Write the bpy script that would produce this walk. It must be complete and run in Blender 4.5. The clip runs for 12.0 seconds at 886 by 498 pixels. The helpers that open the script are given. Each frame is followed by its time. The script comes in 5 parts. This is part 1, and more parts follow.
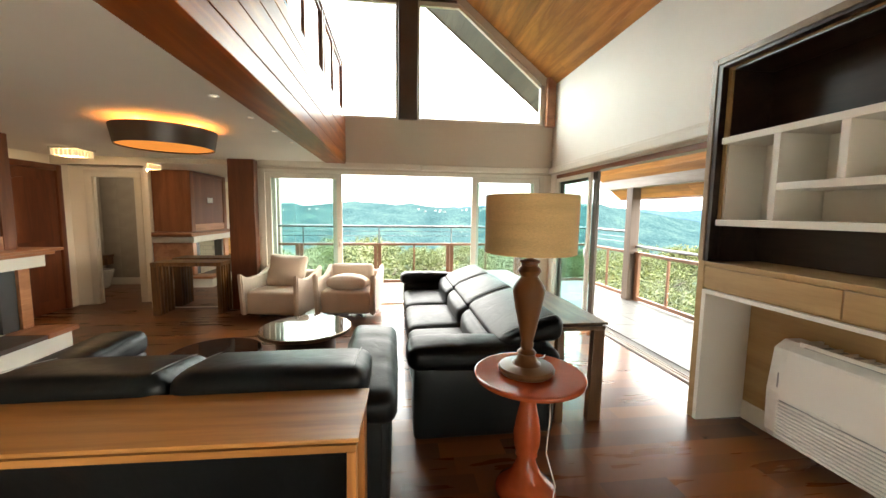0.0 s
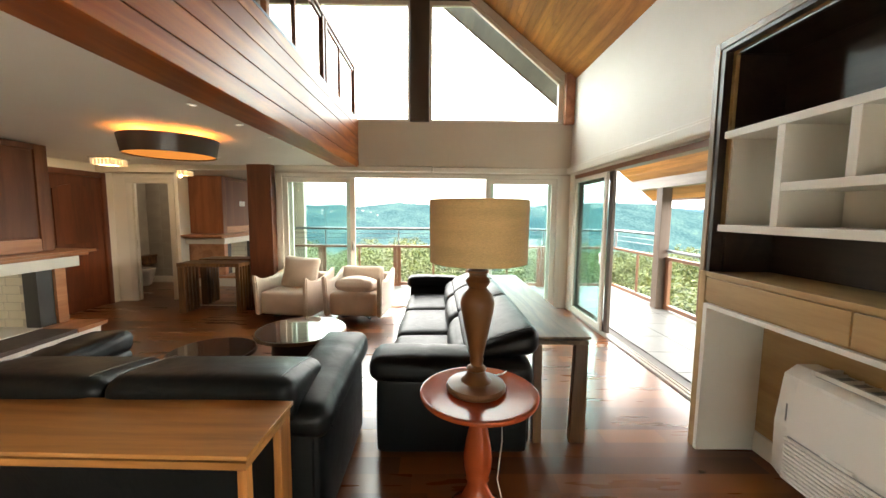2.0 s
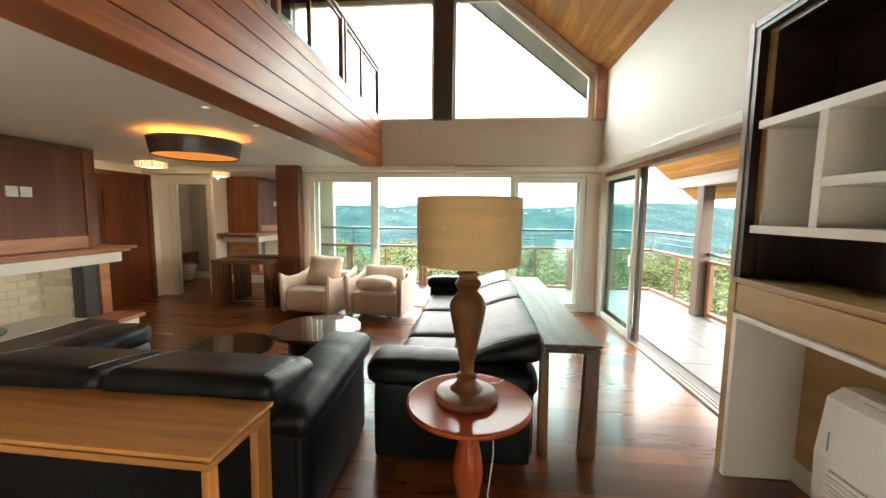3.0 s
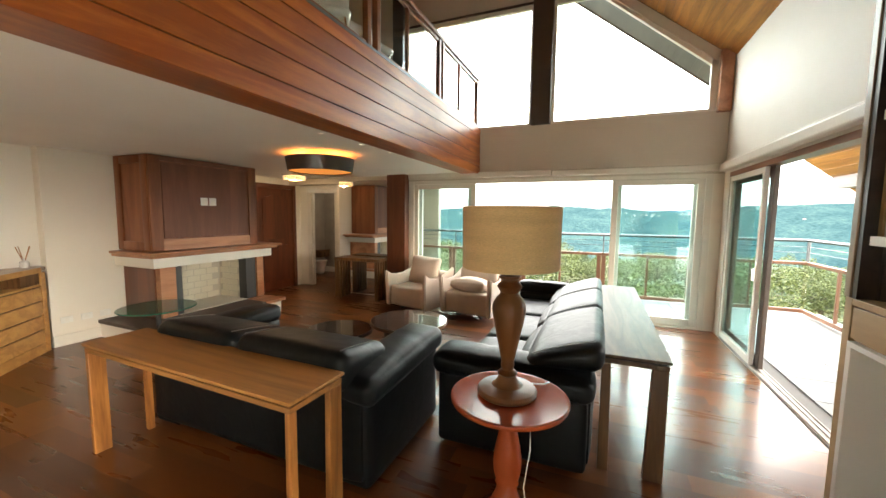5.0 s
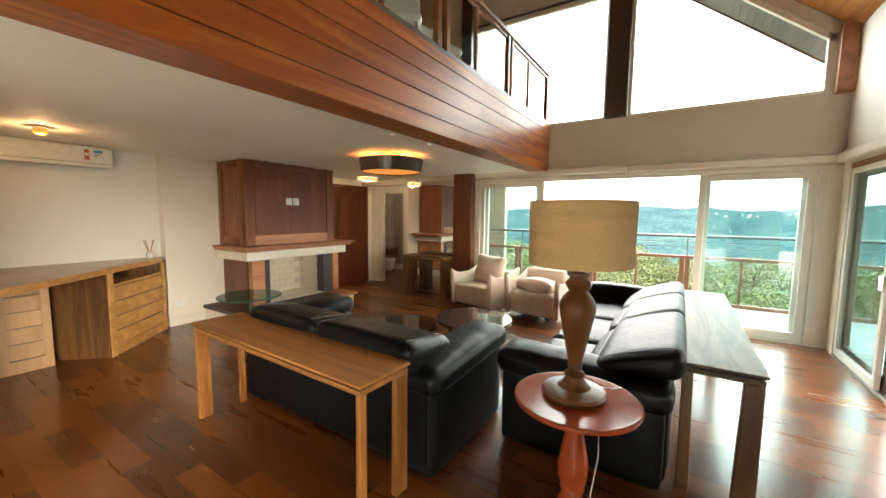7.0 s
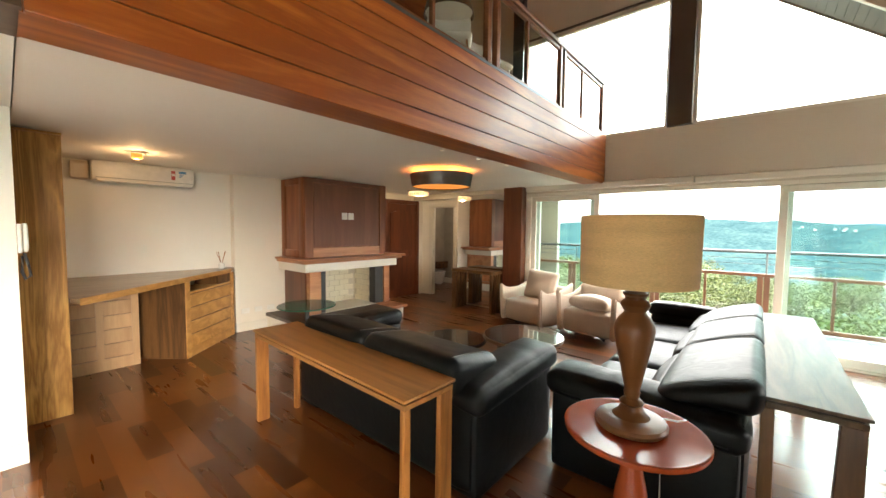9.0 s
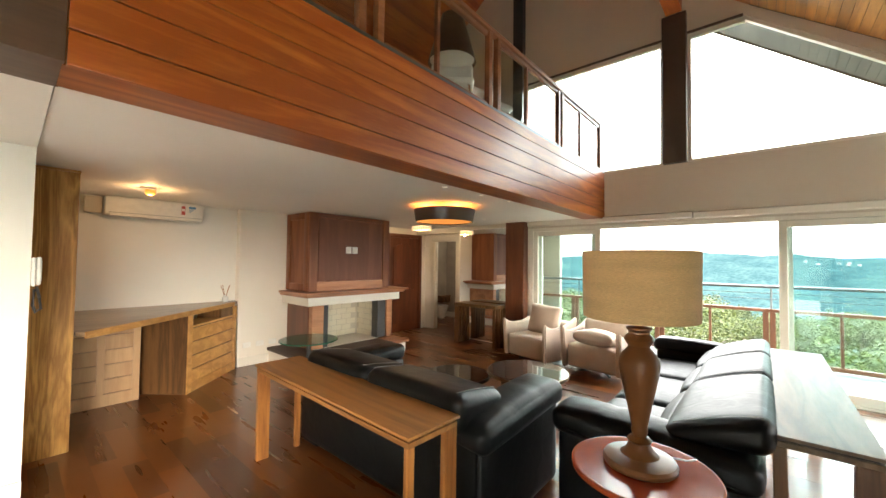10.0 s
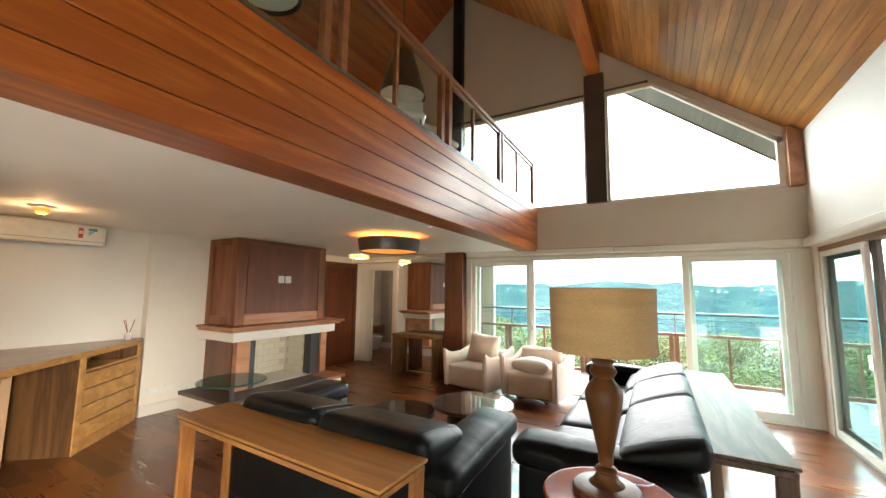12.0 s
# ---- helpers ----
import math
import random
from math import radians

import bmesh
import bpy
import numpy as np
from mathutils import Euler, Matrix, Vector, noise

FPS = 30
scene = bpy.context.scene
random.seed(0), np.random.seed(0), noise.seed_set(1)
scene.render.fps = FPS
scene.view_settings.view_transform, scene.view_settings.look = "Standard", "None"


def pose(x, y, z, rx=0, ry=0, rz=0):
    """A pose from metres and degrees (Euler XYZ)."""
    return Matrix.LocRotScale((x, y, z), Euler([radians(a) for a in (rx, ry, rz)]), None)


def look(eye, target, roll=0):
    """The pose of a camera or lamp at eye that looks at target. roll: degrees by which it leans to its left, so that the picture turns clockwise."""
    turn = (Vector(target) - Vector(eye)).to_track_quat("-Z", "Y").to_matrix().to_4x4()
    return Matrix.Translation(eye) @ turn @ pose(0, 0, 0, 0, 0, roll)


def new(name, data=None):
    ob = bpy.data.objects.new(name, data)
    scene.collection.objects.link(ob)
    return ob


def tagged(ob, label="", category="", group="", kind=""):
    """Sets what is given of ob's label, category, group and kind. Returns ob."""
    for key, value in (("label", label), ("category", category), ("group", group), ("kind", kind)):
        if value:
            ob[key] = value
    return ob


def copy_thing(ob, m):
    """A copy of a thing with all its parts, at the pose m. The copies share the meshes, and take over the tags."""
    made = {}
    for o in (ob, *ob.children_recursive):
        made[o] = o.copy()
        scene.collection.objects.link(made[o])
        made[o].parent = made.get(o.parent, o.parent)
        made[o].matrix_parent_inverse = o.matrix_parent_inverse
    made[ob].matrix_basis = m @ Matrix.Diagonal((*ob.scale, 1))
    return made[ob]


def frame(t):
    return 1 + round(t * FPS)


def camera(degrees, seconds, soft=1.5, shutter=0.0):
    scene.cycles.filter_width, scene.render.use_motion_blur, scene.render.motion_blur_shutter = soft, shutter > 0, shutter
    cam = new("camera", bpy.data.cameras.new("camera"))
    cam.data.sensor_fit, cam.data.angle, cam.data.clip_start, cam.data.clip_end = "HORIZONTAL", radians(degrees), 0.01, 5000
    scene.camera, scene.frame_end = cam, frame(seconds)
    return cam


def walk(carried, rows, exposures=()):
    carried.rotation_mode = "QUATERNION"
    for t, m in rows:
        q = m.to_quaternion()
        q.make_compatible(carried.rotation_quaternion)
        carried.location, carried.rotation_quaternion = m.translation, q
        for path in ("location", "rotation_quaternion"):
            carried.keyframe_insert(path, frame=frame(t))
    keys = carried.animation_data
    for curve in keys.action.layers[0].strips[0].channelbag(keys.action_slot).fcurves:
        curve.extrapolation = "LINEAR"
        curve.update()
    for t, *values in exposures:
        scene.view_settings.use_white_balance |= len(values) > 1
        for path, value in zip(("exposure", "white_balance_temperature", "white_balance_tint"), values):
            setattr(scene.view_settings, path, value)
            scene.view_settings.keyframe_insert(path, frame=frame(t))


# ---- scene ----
cam = camera(99.8, 12.0)
PATH = [
    (0, (0.571, 0.226, 1.628), (0.824, 2.2, 1.433), 0.7),
    (0.5, (0.705, 0.313, 1.609), (0.943, 2.289, 1.415), 0.7),
    (1, (0.82, 0.38, 1.625), (1.01, 2.361, 1.429), 0.7),
    (1.5, (0.949, 0.363, 1.642), (1.075, 2.35, 1.45), 0.6),
    (2, (1.112, 0.305, 1.66), (1.137, 2.296, 1.468), 0.5),
    (2.5, (1.228, 0.298, 1.654), (1.153, 2.288, 1.461), 0.6),
    (3, (1.349, 0.409, 1.654), (1.179, 2.393, 1.461), 0.6),
    (5, (1.737, 0.287, 1.683), (0.976, 2.127, 1.5), 0.6),
    (5.5, (1.745, 0.257, 1.685), (0.895, 2.058, 1.5), 0.6),
    (6, (1.746, 0.247, 1.678), (0.817, 2.008, 1.492), 0.6),
    (6.5, (1.748, 0.252, 1.66), (0.745, 1.972, 1.476), 0.6),
    (7, (1.746, 0.269, 1.655), (0.675, 1.948, 1.471), 0.6),
    (9, (1.757, 0.296, 1.664), (0.464, 1.818, 1.549), 0.6),
    (9.5, (1.766, 0.271, 1.668), (0.462, 1.787, 1.666), 0.7),
    (10, (1.777, 0.249, 1.67), (0.473, 1.765, 1.735), 0.7),
    (10.5, (1.741, 0.22, 1.686), (0.459, 1.748, 1.823), 0.7),
    (11, (1.687, 0.185, 1.691), (0.488, 1.773, 1.891), 0.7),
    (11.5, (1.625, 0.146, 1.689), (0.534, 1.808, 1.907), 0.8),
    (12, (1.572, 0.126, 1.71), (0.588, 1.854, 1.926), 0.7),
]
walk(cam, [(t, look(eye, target, roll)) for t, eye, target, roll in PATH], [(0.0, 3.05, 7250, 10), (5.0, 2.88, 7150, 10), (7.0, 3.0, 7250, 10), (9.5, 3.16, 7000, 10), (12.0, 3.13, 6750, 10)])

# ---- world and sun: bright broken overcast ----
world = bpy.data.worlds.new("sky")
scene.world = world
world.use_nodes = True
wn, wl = world.node_tree.nodes, world.node_tree.links
wn.clear()
w_out = wn.new("ShaderNodeOutputWorld")
w_bg = wn.new("ShaderNodeBackground")
w_sky = wn.new("ShaderNodeTexSky")
w_sky.sky_type, w_sky.sun_disc = "NISHITA", False
w_sky.sun_elevation, w_sky.sun_rotation = radians(9), radians(113)
w_geo = wn.new("ShaderNodeTexCoord")
w_map = wn.new("ShaderNodeMapping")
w_map.inputs["Scale"].default_value = (1.6, 1.6, 16.0)
w_noise = wn.new("ShaderNodeTexNoise")
w_noise.inputs["Scale"].default_value, w_noise.inputs["Detail"].default_value = 2.2, 6
w_ramp = wn.new("ShaderNodeValToRGB")
w_ramp.color_ramp.elements[0].position, w_ramp.color_ramp.elements[0].color = 0.30, (6.6, 7.5, 8.4, 1)
w_ramp.color_ramp.elements[1].position, w_ramp.color_ramp.elements[1].color = 0.62, (12.5, 12.6, 12.6, 1)
w_mix = wn.new("ShaderNodeMixRGB")
w_mix.inputs[0].default_value = 0.82
w_bg.inputs["Strength"].default_value = 0.15
wl.new(w_geo.outputs["Generated"], w_map.inputs["Vector"])
wl.new(w_map.outputs[0], w_noise.inputs["Vector"])
wl.new(w_noise.outputs[0], w_ramp.inputs[0])
wl.new(w_sky.outputs[0], w_mix.inputs[1])
wl.new(w_ramp.outputs[0], w_mix.inputs[2])
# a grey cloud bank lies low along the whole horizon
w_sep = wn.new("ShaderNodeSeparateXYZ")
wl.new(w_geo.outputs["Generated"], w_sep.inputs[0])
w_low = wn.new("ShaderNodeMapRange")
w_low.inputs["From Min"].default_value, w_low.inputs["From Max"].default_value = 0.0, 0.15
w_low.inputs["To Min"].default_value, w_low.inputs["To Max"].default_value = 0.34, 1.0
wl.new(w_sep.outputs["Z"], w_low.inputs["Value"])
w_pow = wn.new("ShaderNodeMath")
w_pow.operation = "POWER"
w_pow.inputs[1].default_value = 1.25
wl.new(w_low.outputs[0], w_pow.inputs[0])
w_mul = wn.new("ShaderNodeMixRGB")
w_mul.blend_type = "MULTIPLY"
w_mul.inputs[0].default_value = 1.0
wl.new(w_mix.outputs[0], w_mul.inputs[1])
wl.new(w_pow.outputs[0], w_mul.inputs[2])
# an overcast sky is brighter towards the zenith
w_zen = wn.new("ShaderNodeMapRange")
w_zen.inputs["From Min"].default_value, w_zen.inputs["From Max"].default_value = 0.12, 0.9
w_zen.inputs["To Min"].default_value, w_zen.inputs["To Max"].default_value = 1.0, 1.9
wl.new(w_sep.outputs["Z"], w_zen.inputs["Value"])
w_top = wn.new("ShaderNodeMixRGB")
w_top.blend_type = "MULTIPLY"
w_top.inputs[0].default_value = 1.0
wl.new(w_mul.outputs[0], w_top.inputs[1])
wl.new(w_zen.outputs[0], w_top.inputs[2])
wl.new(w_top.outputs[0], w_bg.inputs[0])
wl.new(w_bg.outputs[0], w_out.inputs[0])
sun_data = bpy.data.lights.new("sun", "SUN")
sun_data.energy, sun_data.angle, sun_data.color = 1.2, radians(36), (1.0, 0.955, 0.89)
sun = new("sun", sun_data)
sun.matrix_world = look((30, -13, 5.2), (0, 0, 0))


# ---- materials ----
def nodes_of(name):
    m = bpy.data.materials.new(name)
    m.use_nodes = True
    nt = m.node_tree
    return m, nt.nodes, nt.links, nt.nodes["Principled BSDF"]


def coords(n, l, scale=(1, 1, 1), shift_random=True):
    tc = n.new("ShaderNodeTexCoord")
    mp = n.new("ShaderNodeMapping")
    mp.inputs["Scale"].default_value = scale
    l.new(tc.outputs["Object"], mp.inputs["Vector"])
    if shift_random:
        oi = n.new("ShaderNodeObjectInfo")
        mu = n.new("ShaderNodeMath")
        mu.operation = "MULTIPLY"
        mu.inputs[1].default_value = 37.0
        l.new(oi.outputs["Random"], mu.inputs[0])
        l.new(mu.outputs[0], mp.inputs["Location"])
    return mp


def ramp(n, stops):
    r = n.new("ShaderNodeValToRGB")
    e = r.color_ramp.elements
    while len(e) < len(stops):
        e.new(0.5)
    for k, (p, c) in enumerate(stops):
        e[k].position, e[k].color = p, (*c, 1)
    return r


def bump_to(n, l, b, src, strength, distance=0.01):
    bp = n.new("ShaderNodeBump")
    bp.inputs["Strength"].default_value, bp.inputs["Distance"].default_value = strength, distance
    l.new(src, bp.inputs["Height"])
    l.new(bp.outputs[0], b.inputs["Normal"])


def wood(name, dark, light, axis="x", rough=0.4, ring=9.0, piece=0.0, coat=0.0, grain=0.35, fleck=0.5):
    """Timber with long grain along an axis; piece: how far single pieces differ in tone."""
    m, n, l, b = nodes_of(name)
    sc = {"x": (0.35, 3.5, 3.5), "y": (3.5, 0.35, 3.5), "z": (3.5, 3.5, 0.35)}[axis]
    mp = coords(n, l, sc)
    no = n.new("ShaderNodeTexNoise")
    no.inputs["Scale"].default_value, no.inputs["Detail"].default_value = 1.6, 5
    no.inputs["Distortion"].default_value = 0.6
    l.new(mp.outputs[0], no.inputs["Vector"])
    wv = n.new("ShaderNodeMath")
    wv.operation = "MULTIPLY"
    wv.inputs[1].default_value = ring
    l.new(no.outputs[0], wv.inputs[0])
    fr = n.new("ShaderNodeMath")
    fr.operation = "PINGPONG"
    fr.inputs[1].default_value = 1.0
    l.new(wv.outputs[0], fr.inputs[0])
    fine = n.new("ShaderNodeTexNoise")
    fine.inputs["Scale"].default_value, fine.inputs["Detail"].default_value = 22, 6
    l.new(mp.outputs[0], fine.inputs["Vector"])
    mx = n.new("ShaderNodeMixRGB")
    mx.inputs[0].default_value = fleck
    l.new(fr.outputs[0], mx.inputs[1])
    l.new(fine.outputs[0], mx.inputs[2])
    mid = tuple((a + c) / 2 for a, c in zip(dark, light))
    rp = ramp(n, [(0.25, tuple(m_ + (d_ - m_) * grain * 2 for m_, d_ in zip(mid, dark))), (0.75, tuple(m_ + (d_ - m_) * grain * 2 for m_, d_ in zip(mid, light)))])
    l.new(mx.outputs[0], rp.inputs[0])
    colour = rp.outputs[0]
    big = n.new("ShaderNodeTexNoise")
    big.inputs["Scale"].default_value = 0.9
    l.new(mp.outputs[0], big.inputs["Vector"])
    hs = n.new("ShaderNodeHueSaturation")
    l.new(colour, hs.inputs["Color"])
    val = n.new("ShaderNodeMapRange")
    val.inputs["To Min"].default_value, val.inputs["To Max"].default_value = 0.8, 1.2
    l.new(big.outputs[0], val.inputs["Value"])
    if piece:
        geo = n.new("ShaderNodeNewGeometry")
        oi = n.new("ShaderNodeObjectInfo")
        ad = n.new("ShaderNodeMath")
        ad.operation = "ADD"
        l.new(geo.outputs["Random Per Island"], ad.inputs[0])
        l.new(oi.outputs["Random"], ad.inputs[1])
        frc = n.new("ShaderNodeMath")
        frc.operation = "FRACT"
        l.new(ad.outputs[0], frc.inputs[0])
        pm = n.new("ShaderNodeMapRange")
        pm.inputs["To Min"].default_value, pm.inputs["To Max"].default_value = 1 - piece, 1 + piece
        l.new(frc.outputs[0], pm.inputs["Value"])
        mu = n.new("ShaderNodeMath")
        mu.operation = "MULTIPLY"
        l.new(pm.outputs[0], mu.inputs[0])
        l.new(val.outputs[0], mu.inputs[1])
        l.new(mu.outputs[0], hs.inputs["Value"])
    else:
        l.new(val.outputs[0], hs.inputs["Value"])
    l.new(hs.outputs[0], b.inputs["Base Color"])
    rr = n.new("ShaderNodeMapRange")
    rr.inputs["To Min"].default_value, rr.inputs["To Max"].default_value = rough - 0.06, rough + 0.1
    l.new(fine.outputs[0], rr.inputs["Value"])
    l.new(rr.outputs[0], b.inputs["Roughness"])
    b.inputs["Coat Weight"].default_value = coat
    b.inputs["Coat Roughness"].default_value = 0.12
    bump_to(n, l, b, mx.outputs[0], 0.12, 0.002)
    return m


def floor_timber(name, dark, light):
    """Varnished hardwood boards: soft long grain, each board of its own tone."""
    m, n, l, b = nodes_of(name)
    mp = coords(n, l, (0.6, 5.0, 1.0))
    grain = n.new("ShaderNodeTexNoise")
    grain.inputs["Scale"].default_value, grain.inputs["Detail"].default_value = 2.2, 2
    l.new(mp.outputs[0], grain.inputs["Vector"])
    geo = n.new("ShaderNodeNewGeometry")
    oi = n.new("ShaderNodeObjectInfo")
    ad = n.new("ShaderNodeMath")
    l.new(geo.outputs["Random Per Island"], ad.inputs[0])
    l.new(oi.outputs["Random"], ad.inputs[1])
    frc = n.new("ShaderNodeMath")
    frc.operation = "FRACT"
    l.new(ad.outputs[0], frc.inputs[0])
    m1 = n.new("ShaderNodeMixRGB")
    m1.inputs[0].default_value = 0.14
    l.new(frc.outputs[0], m1.inputs[1])
    l.new(grain.outputs[0], m1.inputs[2])
    mid = tuple(0.6 * p + 0.4 * q for p, q in zip(dark, light))
    rp = ramp(n, [(0.05, dark), (0.5, mid), (0.95, light)])
    l.new(m1.outputs[0], rp.inputs[0])
    l.new(rp.outputs[0], b.inputs["Base Color"])
    rr = n.new("ShaderNodeMapRange")
    rr.inputs["To Min"].default_value, rr.inputs["To Max"].default_value = 0.24, 0.33
    l.new(grain.outputs[0], rr.inputs["Value"])
    l.new(rr.outputs[0], b.inputs["Roughness"])
    b.inputs["Coat Weight"].default_value, b.inputs["Coat Roughness"].default_value = 0.3, 0.15
    return m


def paint(name, colour, rough=0.6, mottle=0.04, bump=0.06, scale=60.0):
    """Painted or plastered surface, slightly uneven."""
    m, n, l, b = nodes_of(name)
    mp = coords(n, l, (1, 1, 1), False)
    big = n.new("ShaderNodeTexNoise")
    big.inputs["Scale"].default_value, big.inputs["Detail"].default_value = 1.3, 4
    fine = n.new("ShaderNodeTexNoise")
    fine.inputs["Scale"].default_value, fine.inputs["Detail"].default_value = scale, 3
    for q in (big, fine):
        l.new(mp.outputs[0], q.inputs["Vector"])
    rp = ramp(n, [(0.3, tuple(c * (1 - mottle) for c in colour)), (0.7, tuple(min(1, c * (1 + mottle)) for c in colour))])
    l.new(big.outputs[0], rp.inputs[0])
    l.new(rp.outputs[0], b.inputs["Base Color"])
    rr = n.new("ShaderNodeMapRange")
    rr.inputs["To Min"].default_value, rr.inputs["To Max"].default_value = max(0.02, rough - 0.06), rough + 0.06
    l.new(fine.outputs[0], rr.inputs["Value"])
    l.new(rr.outputs[0], b.inputs["Roughness"])
    bump_to(n, l, b, fine.outputs[0], bump, 0.002)
    return m


def leather(name, colour, rough=0.34):
    m, n, l, b = nodes_of(name)
    mp = coords(n, l, (1, 1, 1))
    vo = n.new("ShaderNodeTexVoronoi")
    vo.inputs["Scale"].default_value = 160
    cr = n.new("ShaderNodeTexNoise")
    cr.inputs["Scale"].default_value, cr.inputs["Detail"].default_value, cr.inputs["Distortion"].default_value = 7, 5, 1.2
    for q in (vo, cr):
        l.new(mp.outputs[0], q.inputs["Vector"])
    rp = ramp(n, [(0.3, tuple(c * 0.75 for c in colour)), (0.75, tuple(c * 1.35 for c in colour))])
    l.new(cr.outputs[0], rp.inputs[0])
    l.new(rp.outputs[0], b.inputs["Base Color"])
    rr = n.new("ShaderNodeMapRange")
    rr.inputs["To Min"].default_value, rr.inputs["To Max"].default_value = rough - 0.05, rough + 0.12
    l.new(cr.outputs[0], rr.inputs["Value"])
    l.new(rr.outputs[0], b.inputs["Roughness"])
    b1 = n.new("ShaderNodeBump")
    b1.inputs["Strength"].default_value, b1.inputs["Distance"].default_value = 0.12, 0.001
    l.new(vo.outputs["Distance"], b1.inputs["Height"])
    b2 = n.new("ShaderNodeBump")
    b2.inputs["Strength"].default_value, b2.inputs["Distance"].default_value = 0.25, 0.012
    l.new(cr.outputs[0], b2.inputs["Height"])
    l.new(b1.outputs[0], b2.inputs["Normal"])
    l.new(b2.outputs[0], b.inputs["Normal"])
    return m


def fabric(name, colour, weave=420.0, stretch=(1, 1, 1), translucent=0.0):
    m, n, l, b = nodes_of(name)
    mp = coords(n, l, stretch)
    no = n.new("ShaderNodeTexNoise")
    no.inputs["Scale"].default_value, no.inputs["Detail"].default_value = weave, 2
    big = n.new("ShaderNodeTexNoise")
    big.inputs["Scale"].default_value = 5
    for q in (no, big):
        l.new(mp.outputs[0], q.inputs["Vector"])
    mx = n.new("ShaderNodeMixRGB")
    mx.inputs[0].default_value = 0.35
    l.new(no.outputs[0], mx.inputs[1])
    l.new(big.outputs[0], mx.inputs[2])
    rp = ramp(n, [(0.35, tuple(c * 0.82 for c in colour)), (0.65, tuple(min(1, c * 1.12) for c in colour))])
    l.new(mx.outputs[0], rp.inputs[0])
    l.new(rp.outputs[0], b.inputs["Base Color"])
    b.inputs["Roughness"].default_value = 0.85
    b.inputs["Sheen Weight"].default_value = 0.25
    bump_to(n, l, b, mx.outputs[0], 0.3, 0.002)
    if translucent:
        out = n["Material Output"]
        tr = n.new("ShaderNodeBsdfTranslucent")
        l.new(rp.outputs[0], tr.inputs[0])
        ms = n.new("ShaderNodeMixShader")
        ms.inputs[0].default_value = translucent
        l.new(b.outputs[0], ms.inputs[1])
        l.new(tr.outputs[0], ms.inputs[2])
        l.new(ms.outputs[0], out.inputs[0])
    return m


def metal(name, colour, rough=0.35):
    m, n, l, b = nodes_of(name)
    mp = coords(n, l)
    no = n.new("ShaderNodeTexNoise")
    no.inputs["Scale"].default_value = 30
    l.new(mp.outputs[0], no.inputs["Vector"])
    rr = n.new("ShaderNodeMapRange")
    rr.inputs["To Min"].default_value, rr.inputs["To Max"].default_value = max(0.02, rough - 0.08), rough + 0.08
    l.new(no.outputs[0], rr.inputs["Value"])
    l.new(rr.outputs[0], b.inputs["Roughness"])
    b.inputs["Base Color"].default_value, b.inputs["Metallic"].default_value = (*colour, 1), 1.0
    return m


def glass(name, tint, gloss=0.9):
    """Thin pane: clear, slightly tinted, mirror-like at a slant."""
    m = bpy.data.materials.new(name)
    m.use_nodes = True
    n, l = m.node_tree.nodes, m.node_tree.links
    n.clear()
    out = n.new("ShaderNodeOutputMaterial")
    tr = n.new("ShaderNodeBsdfTransparent")
    tr.inputs[0].default_value = (*tint, 1)
    gl = n.new("ShaderNodeBsdfGlossy")
    gl.inputs["Roughness"].default_value = 0.01
    gl.inputs["Color"].default_value = (gloss, gloss, gloss, 1)
    fr = n.new("ShaderNodeLayerWeight")
    fr.inputs[0].default_value = 0.5
    pw = n.new("ShaderNodeMath")
    pw.operation = "POWER"
    pw.inputs[1].default_value = 4.5
    l.new(fr.outputs["Facing"], pw.inputs[0])
    mr = n.new("ShaderNodeMapRange")
    mr.inputs["To Min"].default_value, mr.inputs["To Max"].default_value = 0.025, 0.5
    l.new(pw.outputs[0], mr.inputs["Value"])
    ms = n.new("ShaderNodeMixShader")
    l.new(mr.outputs[0], ms.inputs[0])
    l.new(tr.outputs[0], ms.inputs[1])
    l.new(gl.outputs[0], ms.inputs[2])
    l.new(ms.outputs[0], out.inputs[0])
    return m


def glow(name, colour, strength):
    m, n, l, b = nodes_of(name)
    b.inputs["Base Color"].default_value = (*colour, 1)
    b.inputs["Emission Color"].default_value = (*colour, 1)
    b.inputs["Emission Strength"].default_value = strength
    return m


def plain(name, colour, rough=0.5, coat=0.0):
    m, n, l, b = nodes_of(name)
    mp = coords(n, l)
    no = n.new("ShaderNodeTexNoise")
    no.inputs["Scale"].default_value, no.inputs["Detail"].default_value = 14, 4
    l.new(mp.outputs[0], no.inputs["Vector"])
    rp = ramp(n, [(0.3, tuple(c * 0.94 for c in colour)), (0.7, tuple(min(1, c * 1.05) for c in colour))])
    l.new(no.outputs[0], rp.inputs[0])
    l.new(rp.outputs[0], b.inputs["Base Color"])
    rr = n.new("ShaderNodeMapRange")
    rr.inputs["To Min"].default_value, rr.inputs["To Max"].default_value = max(0.02, rough - 0.05), rough + 0.05
    l.new(no.outputs[0], rr.inputs["Value"])
    l.new(rr.outputs[0], b.inputs["Roughness"])
    b.inputs["Coat Weight"].default_value = coat
    b.inputs["Coat Roughness"].default_value = 0.03
    return m


